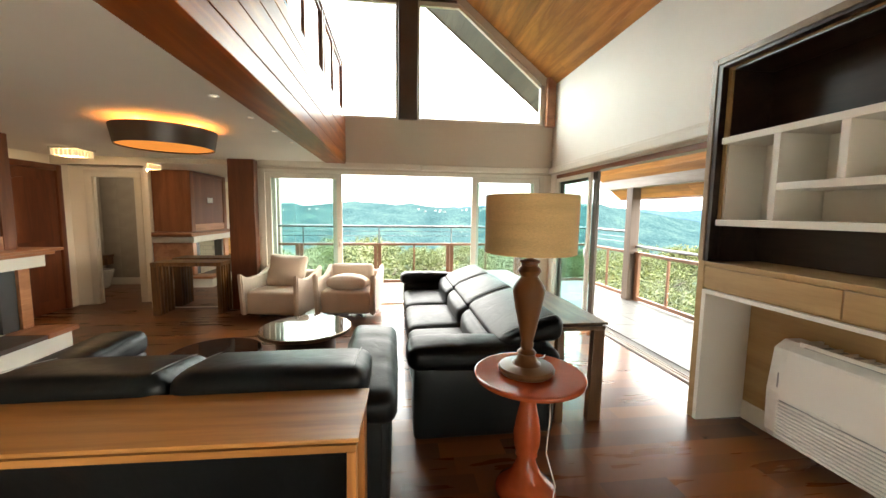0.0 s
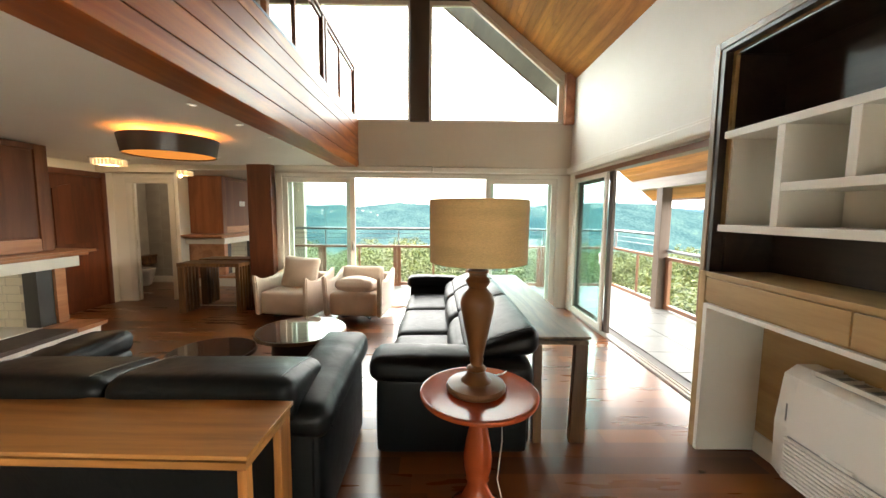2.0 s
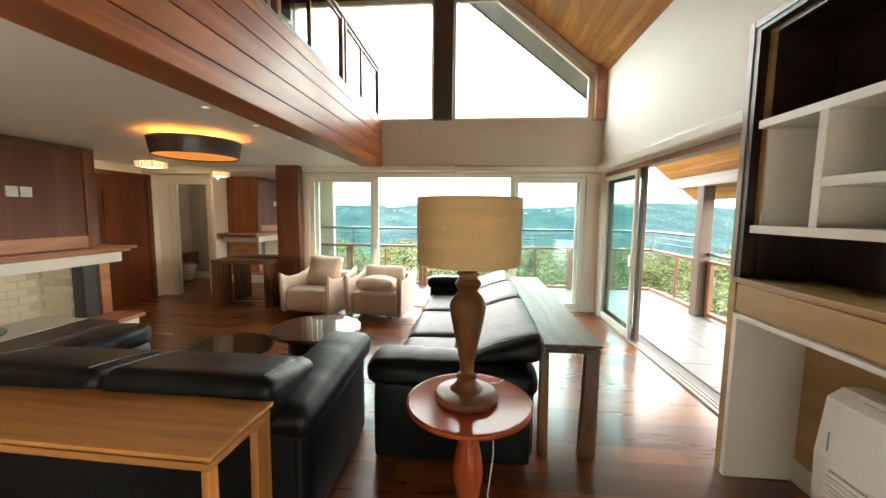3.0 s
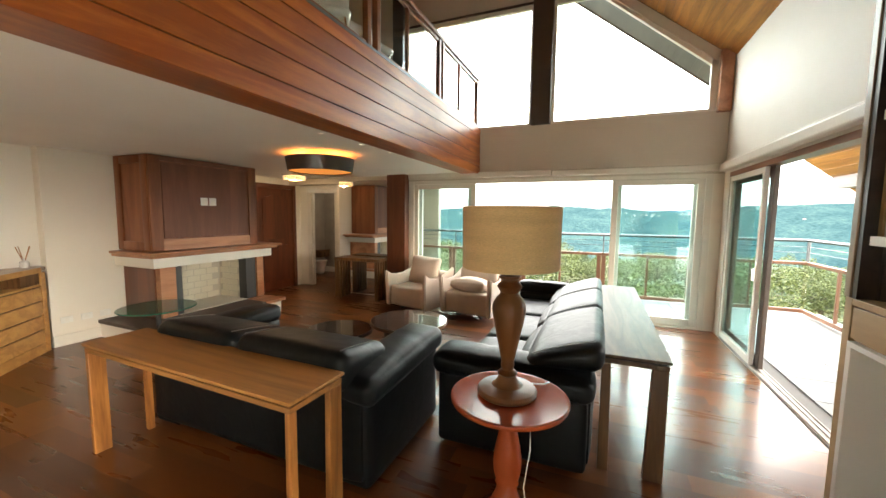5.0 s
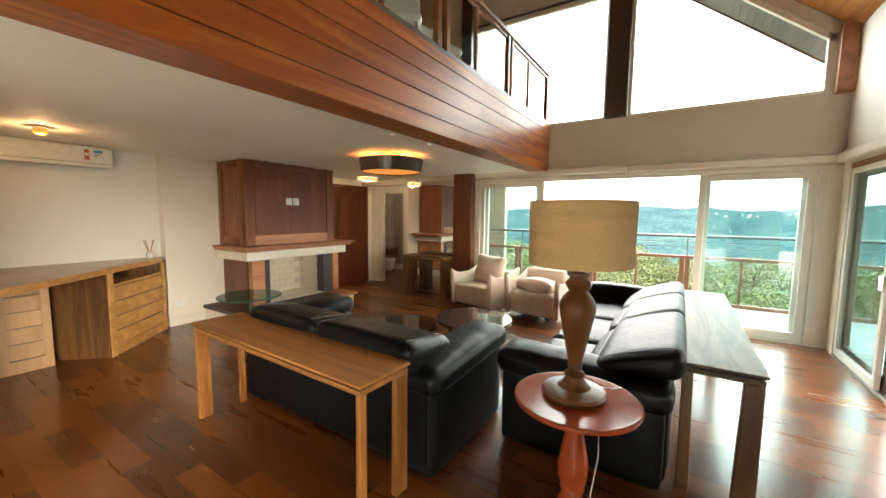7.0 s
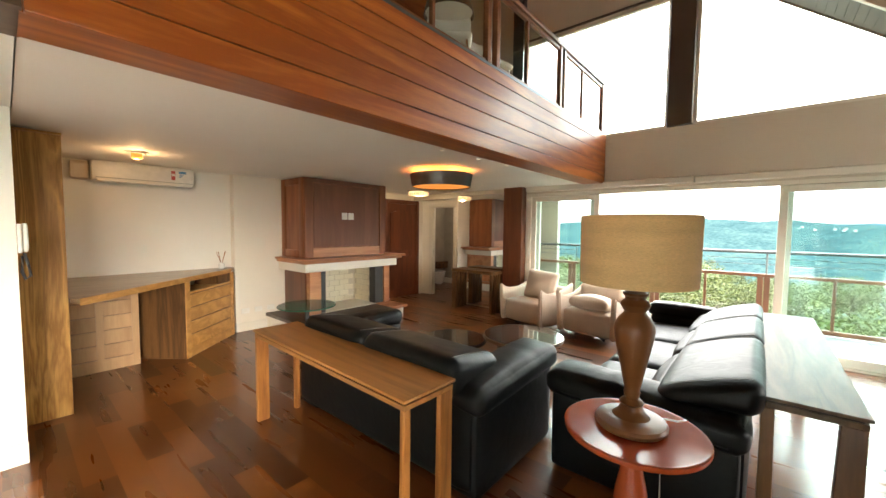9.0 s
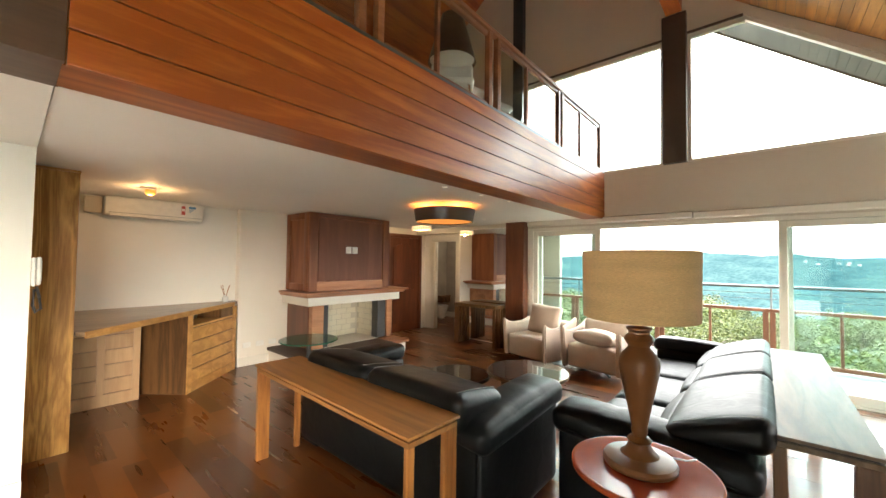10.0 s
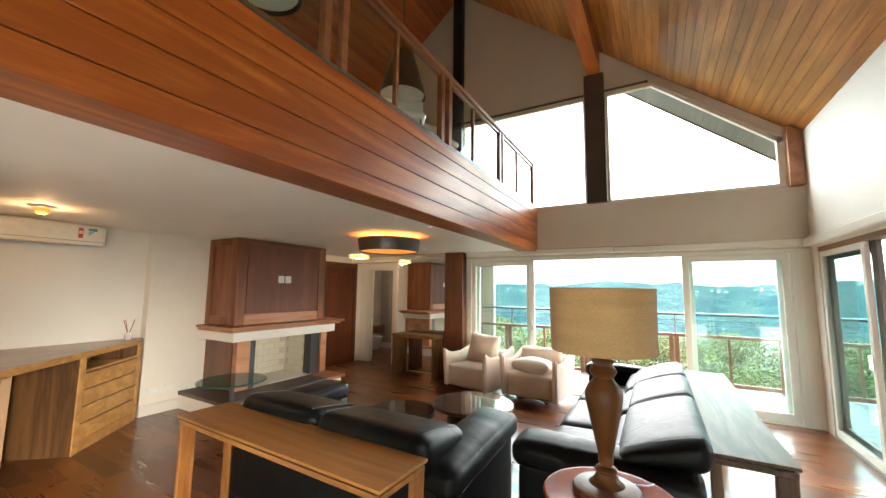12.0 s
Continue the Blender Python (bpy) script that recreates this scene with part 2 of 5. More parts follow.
WALL = paint("warm_white_wall_paint", (0.80, 0.74, 0.64), 0.62, 0.03)
BAND = paint("beige_band_paint", (0.60, 0.53, 0.43), 0.62, 0.03)
WALL_COOL = paint("white_wall_paint", (0.83, 0.80, 0.73), 0.62, 0.03)
CEIL = paint("ceiling_paint", (0.89, 0.86, 0.80), 0.7, 0.02, 0.03)
TRIM_WHITE = paint("white_frame_paint", (0.74, 0.69, 0.60), 0.4, 0.02, 0.02)
LACQUER_WHITE = paint("white_cabinet_lacquer", (0.80, 0.77, 0.70), 0.35, 0.015, 0.01)
FLOOR_WOOD = floor_timber("floor_plank_wood", (0.074, 0.019, 0.004), (0.22, 0.070, 0.014))
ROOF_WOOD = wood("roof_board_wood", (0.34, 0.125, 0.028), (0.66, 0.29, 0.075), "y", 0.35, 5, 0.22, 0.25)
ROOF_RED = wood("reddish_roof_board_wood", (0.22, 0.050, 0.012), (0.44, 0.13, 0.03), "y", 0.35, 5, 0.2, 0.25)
SOFFIT_WOOD = wood("weathered_soffit_wood", (0.085, 0.075, 0.065), (0.15, 0.135, 0.115), "y", 0.6, 5, 0.15)
BEAM_WOOD = wood("reddish_board_wood", (0.29, 0.062, 0.010), (0.58, 0.175, 0.030), "y", 0.36, 4, 0.16, 0.12, 0.4, 0.35)
RAIL_WOOD = wood("red_brown_rail_wood", (0.17, 0.06, 0.025), (0.30, 0.12, 0.05), "y", 0.35, 5, 0.1, 0.2)
COL_WOOD = wood("red_brown_column_wood", (0.10, 0.026, 0.009), (0.19, 0.055, 0.019), "z", 0.38, 5, 0.06, 0.2)
DOOR_WOOD = wood("dark_red_door_wood", (0.075, 0.018, 0.0065), (0.145, 0.039, 0.014), "z", 0.36, 5, 0.06, 0.2)
CHIM_WOOD = wood("chimney_cladding_wood", (0.16, 0.048, 0.016), (0.30, 0.105, 0.04), "z", 0.42, 5, 0.06, 0.05)
PANEL_WOOD = wood("dark_panel_wood", (0.15, 0.052, 0.026), (0.25, 0.092, 0.046), "z", 0.5, 4, 0.0, 0.0)
MANTEL_WOOD = wood("mantel_wood", (0.32, 0.12, 0.05), (0.55, 0.25, 0.12), "y", 0.36, 5, 0.05, 0.2)
OAK = wood("oak_veneer", (0.44, 0.20, 0.05), (0.70, 0.37, 0.115), "y", 0.42, 7, 0.08, 0.05, 0.32)
OAK_TOP = wood("oak_table_wood", (0.22, 0.086, 0.02), (0.44, 0.19, 0.048), "x", 0.40, 7, 0.0, 0.05, 0.33)
PINK_OAK = wood("pale_rosy_oak_veneer", (0.46, 0.26, 0.125), (0.62, 0.39, 0.21), "z", 0.42, 6, 0.05, 0.05, 0.3)
OAK_LEG = wood("oak_leg_wood", (0.23, 0.080, 0.018), (0.44, 0.175, 0.043), "z", 0.42, 8, 0.06, 0.03, 0.5)
OAK_DARK = wood("desk_dark_wood", (0.085, 0.036, 0.012), (0.19, 0.088, 0.030), "z", 0.4, 10, 0.0, 0.05, 0.5)
# The console's oak again, its colour darkened for the shade it stands in.
OAK_TOP_SHADED = wood("shaded_oak_table_wood", (0.10, 0.062, 0.036), (0.19, 0.125, 0.075), "y", 0.42, 9, 0.0, 0.0, 0.4)
OAK_TOP_SHADED.node_tree.nodes["Principled BSDF"].inputs["Specular IOR Level"].default_value = 0.32
WENGE = wood("wenge_panel", (0.018, 0.009, 0.007), (0.034, 0.018, 0.013), "y", 0.33, 7, 0.0, 0.15, 0.5)
SHELF_FRAME = wood("pale_brown_frame_wood", (0.20, 0.13, 0.075), (0.34, 0.24, 0.15), "z", 0.34, 6, 0.0, 0.2, 0.35)
DRAWER_WOOD = wood("blond_drawer_wood", (0.36, 0.22, 0.09), (0.50, 0.33, 0.15), "y", 0.38, 5, 0.05, 0.1, 0.35)
DECK_POST = wood("grey_brown_post_wood", (0.06, 0.036, 0.024), (0.12, 0.078, 0.054), "z", 0.5, 5, 0.05)
DECK_BEAM = wood("grey_beam_wood", (0.24, 0.205, 0.19), (0.38, 0.335, 0.31), "y", 0.5, 5, 0.05)
DARK_FRAME = paint("dark_brown_frame", (0.07, 0.048, 0.036), 0.4, 0.1, 0.05)
BLACK_POST = paint("black_post_paint", (0.02, 0.02, 0.024), 0.45, 0.1, 0.05)
BLACK_LEATHER = leather("black_leather", (0.0034, 0.0048, 0.0056), 0.40)
BLACK_LEATHER.node_tree.nodes["Principled BSDF"].inputs["Specular IOR Level"].default_value = 0.25
STITCH = plain("grey_thread", (0.30, 0.30, 0.29), 0.7)
BEIGE = fabric("beige_upholstery", (0.60, 0.48, 0.38))
LINEN = fabric("linen_shade", (0.68, 0.47, 0.22), 120, (0.6, 0.6, 5), 0.25)
LAMP_WOOD = plain("bronze_lacquered_wood", (0.13, 0.05, 0.016), 0.36, 0.05)
LAMP_DISC = plain("bronze_lacquered_foot", (0.16, 0.068, 0.026), 0.36, 0.05)
TERRA = plain("terracotta_lacquer", (0.34, 0.062, 0.020), 0.14, 0.0)
SMOKE = plain("smoked_mirror_top", (0.018, 0.015, 0.013), 0.05, 0.2)
SMOKE_B = plain("bronze_mirror_top", (0.05, 0.042, 0.034), 0.04, 0.8)
BRONZE = metal("bronze_rim", (0.32, 0.24, 0.17), 0.3)
DRUM_BROWN = plain("dark_brown_drum", (0.05, 0.028, 0.018), 0.4, 0.1)
CHROME = metal("chrome", (0.8, 0.8, 0.8), 0.12)
STEEL_DARK = metal("dark_steel_tube", (0.16, 0.17, 0.18), 0.4)
TRACK = plain("pale_track_aluminium", (0.42, 0.38, 0.34), 0.45)
PLASTIC = plain("white_plastic", (0.80, 0.78, 0.72), 0.35, 0.1)
PLASTIC_GREY = plain("grey_plastic", (0.30, 0.30, 0.29), 0.45)
LIME = paint("pale_limestone", (0.78, 0.73, 0.64), 0.55, 0.06, 0.15, 25)
SLATE = paint("dark_slate", (0.05, 0.046, 0.044), 0.4, 0.15, 0.15, 20)
HEARTH = paint("dark_brown_hearth_stone", (0.075, 0.048, 0.036), 0.5, 0.15, 0.15, 20)
BRICK = paint("cream_firebrick", (0.82, 0.74, 0.58), 0.8, 0.08, 0.3, 30)
MORTAR = paint("grey_mortar", (0.62, 0.55, 0.44), 0.9, 0.08, 0.3, 40)
TILE_WC = paint("taupe_stone_tile", (0.36, 0.31, 0.25), 0.4, 0.25, 0.05, 12)
CERAMIC = plain("white_ceramic", (0.82, 0.81, 0.78), 0.1, 0.6)
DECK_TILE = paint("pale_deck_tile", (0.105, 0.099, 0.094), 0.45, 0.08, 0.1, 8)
# Kept very pale for the added slab that reflects skylight indoors.
BOUNCE_STONE = paint("pale_bounce_stone", (0.62, 0.58, 0.52), 0.6, 0.06, 0.1, 8)
GROUT = paint("deck_grout", (0.15, 0.14, 0.135), 0.8, 0.05)
PANE = glass("window_pane", (0.84, 0.94, 0.94))
PANE_CLEAR = glass("clear_pane", (0.93, 0.97, 0.96))
PANE_TEAL = glass("teal_tinted_pane", (0.80, 0.92, 0.915))
GLASS_GREEN = plain("green_table_glass", (0.015, 0.10, 0.06), 0.06, 0.0)
GLASS_GREEN.node_tree.nodes["Principled BSDF"].inputs["Transmission Weight"].default_value = 0.0
MIRROR = metal("mirror_silver", (0.86, 0.86, 0.85), 0.005)
MIRROR.node_tree.nodes["Principled BSDF"].inputs["Roughness"].default_value = 0.0
for lk in list(MIRROR.node_tree.links):
    if lk.to_socket.name == "Roughness":
        MIRROR.node_tree.links.remove(lk)
TERRA.node_tree.nodes["Principled BSDF"].inputs["Specular IOR Level"].default_value = 0.24
GLASS_GREEN.node_tree.nodes["Principled BSDF"].inputs["Specular IOR Level"].default_value = 0.3
for lacquer in (LAMP_WOOD, LAMP_DISC):
    lacquer.node_tree.nodes["Principled BSDF"].inputs["Specular IOR Level"].default_value = 0.3
AMBER = glow("amber_lamp_glow", (1.0, 0.36, 0.07), 0.09)
CRYSTAL = glow("crystal_lamp_glow", (1.0, 0.78, 0.50), 0.05)
SPOT = glow("spot_lens_glow", (1.0, 0.9, 0.75), 0.12)


# ---- building helpers ----
def add_box(bm, lo, hi, bevel=0.0, seg=2):
    made = bmesh.ops.create_cube(bm, size=1.0)["verts"]
    for v in made:
        v.co = Vector([lo[k] + (v.co[k] + 0.5) * (hi[k] - lo[k]) for k in range(3)])
    if bevel > 0:
        edges = list({e for v in made for e in v.link_edges})
        bmesh.ops.bevel(bm, geom=edges, offset=bevel, segments=seg, affect="EDGES", profile=0.5)
    return bm


def box(lo, hi, bevel=0.0, seg=2):
    return add_box(bmesh.new(), lo, hi, bevel, seg)


def boxes(*pairs, bevel=0.0):
    bm = bmesh.new()
    for lo, hi in pairs:
        add_box(bm, lo, hi, bevel)
    return bm


def lathe(profile, n=48, centre=(0, 0)):
    """Turned solid from (radius, height) pairs, closed at both ends."""
    bm = bmesh.new()
    rings = []
    for r, z in profile:
        rings.append([bm.verts.new((centre[0] + r * math.cos(2 * math.pi * k / n), centre[1] + r * math.sin(2 * math.pi * k / n), z)) for k in range(n)])
    for a, b in zip(rings, rings[1:]):
        for k in range(n):
            bm.faces.new((a[k], a[(k + 1) % n], b[(k + 1) % n], b[k]))
    bm.faces.new(list(reversed(rings[0])))
    bm.faces.new(rings[-1])
    bmesh.ops.recalc_face_normals(bm, faces=bm.faces)
    return bm


def prism(poly, z0, z1, plane="xy"):
    """A polygon pushed through a third axis: xy by z, xz by y, yz by x."""
    bm = bmesh.new()
    put = {"xy": lambda a, b, c: (a, b, c), "xz": lambda a, b, c: (a, c, b), "yz": lambda a, b, c: (c, a, b)}[plane]
    lo = [bm.verts.new(put(a, b, z0)) for a, b in poly]
    hi = [bm.verts.new(put(a, b, z1)) for a, b in poly]
    bm.faces.new(lo)
    bm.faces.new(hi)
    for k in range(len(poly)):
        j = (k + 1) % len(poly)
        bm.faces.new((lo[k], lo[j], hi[j], hi[k]))
    bmesh.ops.recalc_face_normals(bm, faces=bm.faces)
    return bm


def soft(lo, hi, r=0.05, puff=(0, 0, 0), n=12, wrinkle=0.0, seed=0):
    """Stuffed block: rounded edges of radius r, each pair of sides swollen by puff."""
    bm = bmesh.new()
    bmesh.ops.create_cube(bm, size=2.0)
    bmesh.ops.subdivide_edges(bm, edges=bm.edges[:], cuts=n, use_grid_fill=True)
    c = [(a + b) / 2 for a, b in zip(lo, hi)]
    h = [(b - a) / 2 for a, b in zip(lo, hi)]
    r = min(r, *h)
    for v in bm.verts:
        u = v.co.copy()
        for k in range(3):
            u[k] = math.copysign(abs(u[k]) ** 0.7, u[k]) if abs(u[k]) < 1 else u[k]
        p = Vector([u[k] * h[k] for k in range(3)])
        inner = Vector([max(-h[k] + r, min(h[k] - r, p[k])) for k in range(3)])
        d = p - inner
        if d.length > 1e-9:
            p = inner + d.normalized() * r
        for k in range(3):
            if puff[k]:
                o = [j for j in range(3) if j != k]
                f = (1 - u[o[0]] ** 2) * (1 - u[o[1]] ** 2)
                p[k] += puff[k] * f * (u[k])
        if wrinkle:
            q = p * 6 + Vector((seed, seed * 2.3, 0))
            p += (p.normalized() if p.length else p) * wrinkle * noise.noise(q)
        v.co = p + Vector(c)
    bmesh.ops.recalc_face_normals(bm, faces=bm.faces)
    return bm


def tube(points, r, n=10):
    """Round rod through a few points."""
    bm = bmesh.new()
    rings = []
    pts = [Vector(p) for p in points]
    for k, p in enumerate(pts):
        d = (pts[min(k + 1, len(pts) - 1)] - pts[max(k - 1, 0)]).normalized()
        side = d.cross(Vector((0, 0, 1)))
        if side.length < 0.05:
            side = d.cross(Vector((1, 0, 0)))
        side.normalize()
        up = side.cross(d)
        rings.append([bm.verts.new(p + r * (math.cos(2 * math.pi * j / n) * side + math.sin(2 * math.pi * j / n) * up)) for j in range(n)])
    for a, b in zip(rings, rings[1:]):
        for j in range(n):
            bm.faces.new((a[j], a[(j + 1) % n], b[(j + 1) % n], b[j]))
    bm.faces.new(rings[0])
    bm.faces.new(rings[-1])
    bmesh.ops.recalc_face_normals(bm, faces=bm.faces)
    return bm


def mesh_of(name, bm, material, smooth=True):
    me = bpy.data.meshes.new(name)
    bm.to_mesh(me)
    bm.free()
    me.materials.append(material)
    if smooth:
        me.shade_smooth()
        me.set_sharp_from_angle(angle=radians(35))
        if len(me.polygons) <= 130:
            for p in me.polygons:
                vs = [me.vertices[i].co for i in p.vertices]
                if min((vs[k] - vs[k - 1]).length for k in range(len(vs))) > 0.0125:
                    p.use_smooth = False
    return me


def part(name, bm, material, parent, label=""):
    """One mesh as a part under a thing or under a part."""
    ob = new(name, mesh_of(name, bm, material))
    ob.parent = parent
    if label:
        ob["label"] = label
    return ob


def thing(name, label, category, m=None, group="", kind=""):
    ob = new(name)
    ob.empty_display_size = 0.1
    if m is not None:
        ob.matrix_world = m
    return tagged(ob, label, category, group, kind)


def single(name, bm, material, label, category, group="", kind=""):
    return tagged(new(name, mesh_of(name, bm, material)), label, category, group, kind)


def structure(name, bm, material, label, category):
    return single(name, bm, material, label, category, "", "structure")


def quick(name, data, parent):
    """A cheap piece on shared mesh data."""
    ob = new(name, data)
    ob.parent = parent
    return ob


def lamp_point(name, at, watts, colour, radius=0.05):
    d = bpy.data.lights.new(name, "POINT")
    d.energy, d.color, d.shadow_soft_size = watts, colour, radius
    o = new(name, d)
    o.location = at
    return o


# ---- the shell ----
N, E, CZ, LX = 6.80, 3.38, 2.44, -0.26
RIDGE, RZ, SLOPE = -1.85, 8.08, 0.80


def roof_z(x):
    return RZ - SLOPE * abs(x - RIDGE)


structure("floor", box((-6.0, -3.4, -0.2), (E + 0.12, N + 0.12, -0.022)), MORTAR, "subfloor under the timber planks", "floor")
# north wall
structure("wall_north", prism([(-7, 2.31), (E + 0.15, 2.31), (E + 0.15, 3.19), (-7, 3.19)], N, N + 0.16, "xz"), BAND, "beige plastered band above the glazed doors", "wall")
structure("wall_north_loft", prism([(-7, 3.19), (-1.75, 3.19), (-1.75, roof_z(-1.75)), (RIDGE, RZ), (-7, roof_z(-7))], N, N + 0.16, "xz"), BAND, "beige plastered gable wall of the loft", "wall")
structure("wall_north_peak", prism([(-1.75, 5.14), (1.56, 5.14), (1.66, roof_z(1.66)), (-1.75, roof_z(-1.75))], N, N + 0.16, "xz"), BAND, "beige plastered gable wall above the glazing", "wall")
structure("wall_north_side", box((-3.40, N, 0), (-1.66, N + 0.16, 2.31)), WALL, "beige wall behind the mirror", "wall")
structure("wall_north_corner", box((3.24, N, 0), (E + 0.15, N + 0.16, 2.31)), WALL, "beige wall pier beside the glazed doors", "wall")
structure("wall_north_strip", prism([(3.21, 3.19), (E + 0.15, 3.19), (E + 0.15, roof_z(E + 0.15)), (3.21, roof_z(3.21))], N, N + 0.16, "xz"), WALL, "narrow wall strip beside the gable glazing", "wall")
# east wall, with the wide opening to the deck
structure("wall_east", box((E, -0.45, 2.30), (E + 0.15, N, roof_z(E) + 0.0)), WALL_COOL, "tall off-white plastered wall", "wall")
structure("wall_east_south", box((E, -3.4, 2.3), (E + 0.15, -0.452, roof_z(E))), WALL, "plain off-white wall beyond the shelf unit", "wall")
# Glazing added out of view so daylight reaches the niche, beam and ceiling.
se = thing("door_side", "unseen glazed doors added beyond the shelf unit to let in light", "door", kind="structure")
for y in (-3.4, -2.45, -1.47, -0.51):
    part("mullion", box((E + 0.03, y, 0.0), (E + 0.10, y + 0.06, 2.3)), DARK_FRAME, se)
p = part("pane", box((E + 0.06, -3.34, 0.0), (E + 0.066, -0.51, 2.3)), PANE_CLEAR, se)
p.visible_shadow = False
structure("wall_east_shelf", box((E, -0.45, 0), (E + 0.15, 2.92, 2.30)), WALL, "wall behind the shelf unit", "wall")
structure("wall_east_corner", box((E, 6.62, 0), (E + 0.15, N, 2.30)), WALL, "narrow beige corner pier", "wall")
# west walls
structure("wall_west_niche", box((-4.67, 0.2, 0), (-4.52, 2.58, CZ)), WALL_COOL, "off-white wall of the desk niche", "wall")
structure("wall_west_fireplace", box((-4.67, 2.58, 0), (-4.38, 5.45, CZ)), WALL, "off-white wall at the fireplace", "wall")
structure("wall_west_entry", boxes(((-4.87, 5.45, 0), (-4.72, 5.84, CZ)), ((-4.87, 5.84, 2.30), (-4.72, 6.96, CZ)), ((-4.87, 6.96, 0), (-4.72, 7.45, CZ))), WALL, "beige wall round the entrance door", "wall")
structure("wall_niche_south", box((-4.67, 0.2, 0), (-2.2, 0.35, CZ)), WALL_COOL, "off-white wall at the tall cabinet", "wall")
structure("wall_partition", box((-2.2, -3.4, 0), (-2.06, 0.35, CZ)), WALL_COOL, "white wall end with a baseboard", "wall")
# The low opening in this closing wall is added to let light in from behind.
structure("wall_south", boxes(((-7, -3.55, 0.9), (E + 0.15, -3.4, 8.4)), ((-7, -3.55, 0), (-0.3, -3.4, 0.9)), ((3.2, -3.55, 0), (E + 0.15, -3.4, 0.9))), WALL, "plain closing wall above a low added window", "wall")
ds = thing("window_south", "unseen low window added in the rear wall to let in light", "window", kind="structure")
for x in (-0.3, 1.46, 3.13):
    part("window_frame", box((x, -3.50, 0), (x + 0.07, -3.43, 0.9)), TRIM_WHITE, ds)
p = part("pane", box((-0.23, -3.468, 0.02), (3.13, -3.462, 0.9)), PANE_CLEAR, ds)
p.visible_shadow = False
# Reflector slab, added out of view, throws light up to the ceiling.
structure("bounce_slab_rear", boxes(((-7, -12.0, -0.30), (10.0, -3.56, -0.03)), ((E + 0.12, -3.56, -0.30), (10.0, -0.5, -0.03))), BOUNCE_STONE, "unseen pale slab added behind the house to bounce light indoors", "deck")
structure("wall_west_loft", box((-6.65, -3.4, 2.4), (-6.5, N, 4.6)), WALL, "low side wall of the loft", "wall")
structure("wall_west_closing", box((-6.2, -3.4, 0), (-6.0, 9.4, CZ)), WALL, "plain closing wall", "wall")
# low ceiling and loft floor
structure("ceiling", box((-6.0, 0.36, CZ), (-0.56, N, 2.52)), CEIL, "flat off-white painted ceiling under the loft", "ceiling")
structure("ceiling_hall", box((-6.0, -3.4, CZ - 0.012), (-0.50, 0.354, 2.52)), CEIL, "off-white ceiling of the hall", "ceiling")
structure("floor_loft", box((-6.5, -3.4, 3.02), (-0.31, N, 3.14)), OAK_TOP, "timber floor of the loft", "floor")

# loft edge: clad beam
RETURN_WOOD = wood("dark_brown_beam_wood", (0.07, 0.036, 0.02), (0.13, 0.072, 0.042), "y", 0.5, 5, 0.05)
beam = thing("clad_beam", "reddish varnished timber beam clad with horizontal boards", "beam", kind="structure")
part("core", box((-0.58, 0.36, 2.422), (-0.30, N, 3.16)), BEAM_WOOD, beam)
for z0, z1 in ((2.416, 2.556), (2.562, 2.736), (2.742, 2.914), (2.920, 3.076), (3.082, 3.196)):
    part("board", box((-0.298, 0.37, z0), (LX, N, z1), 0.005), BEAM_WOOD, beam)
part("glass_channel", box((-0.36, 0.37, 3.198), (-0.262, N, 3.222)), STEEL_DARK, beam, "grey metal strip on top of the boards")
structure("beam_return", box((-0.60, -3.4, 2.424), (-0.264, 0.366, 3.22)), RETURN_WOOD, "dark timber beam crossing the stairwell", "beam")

# gallery railing of framed glass
rail = thing("gallery_railing", "red-brown timber gallery railing with clear glass panels", "railing")
part("handrail", box((-0.345, 0.37, 3.985), (-0.265, 6.72, 4.035), 0.01), RAIL_WOOD, rail)
for y in (0.42, 1.77, 1.93, 3.34, 3.50, 5.00, 5.12, 6.66):
    part("post", box((-0.335, y - 0.03, 3.222), (-0.275, y + 0.03, 3.985), 0.006), RAIL_WOOD, rail)
for y in (1.10, 2.56, 4.12, 5.78):
    part("slim_post", box((-0.325, y - 0.018, 3.222), (-0.285, y + 0.018, 3.985), 0.004), RAIL_WOOD, rail)
ys = (0.45, 1.10, 1.74, 1.96, 2.56, 3.31, 3.53, 4.12, 4.97, 5.15, 5.78, 6.63)
for a, b in ((0, 1), (1, 2), (3, 4), (4, 5), (6, 7), (7, 8), (9, 10), (10, 11)):
    for z0, z1 in ((3.226, 3.256), (3.935, 3.975)):
        part("panel_rail", box((-0.325, ys[a] + 0.015, z0), (-0.285, ys[b] - 0.015, z1), 0.004), RAIL_WOOD, rail)
    p = part("pane", box((-0.308, ys[a] + 0.02, 3.225), (-0.302, ys[b] - 0.02, 3.975)), PANE_CLEAR, rail)
    p.visible_shadow = False


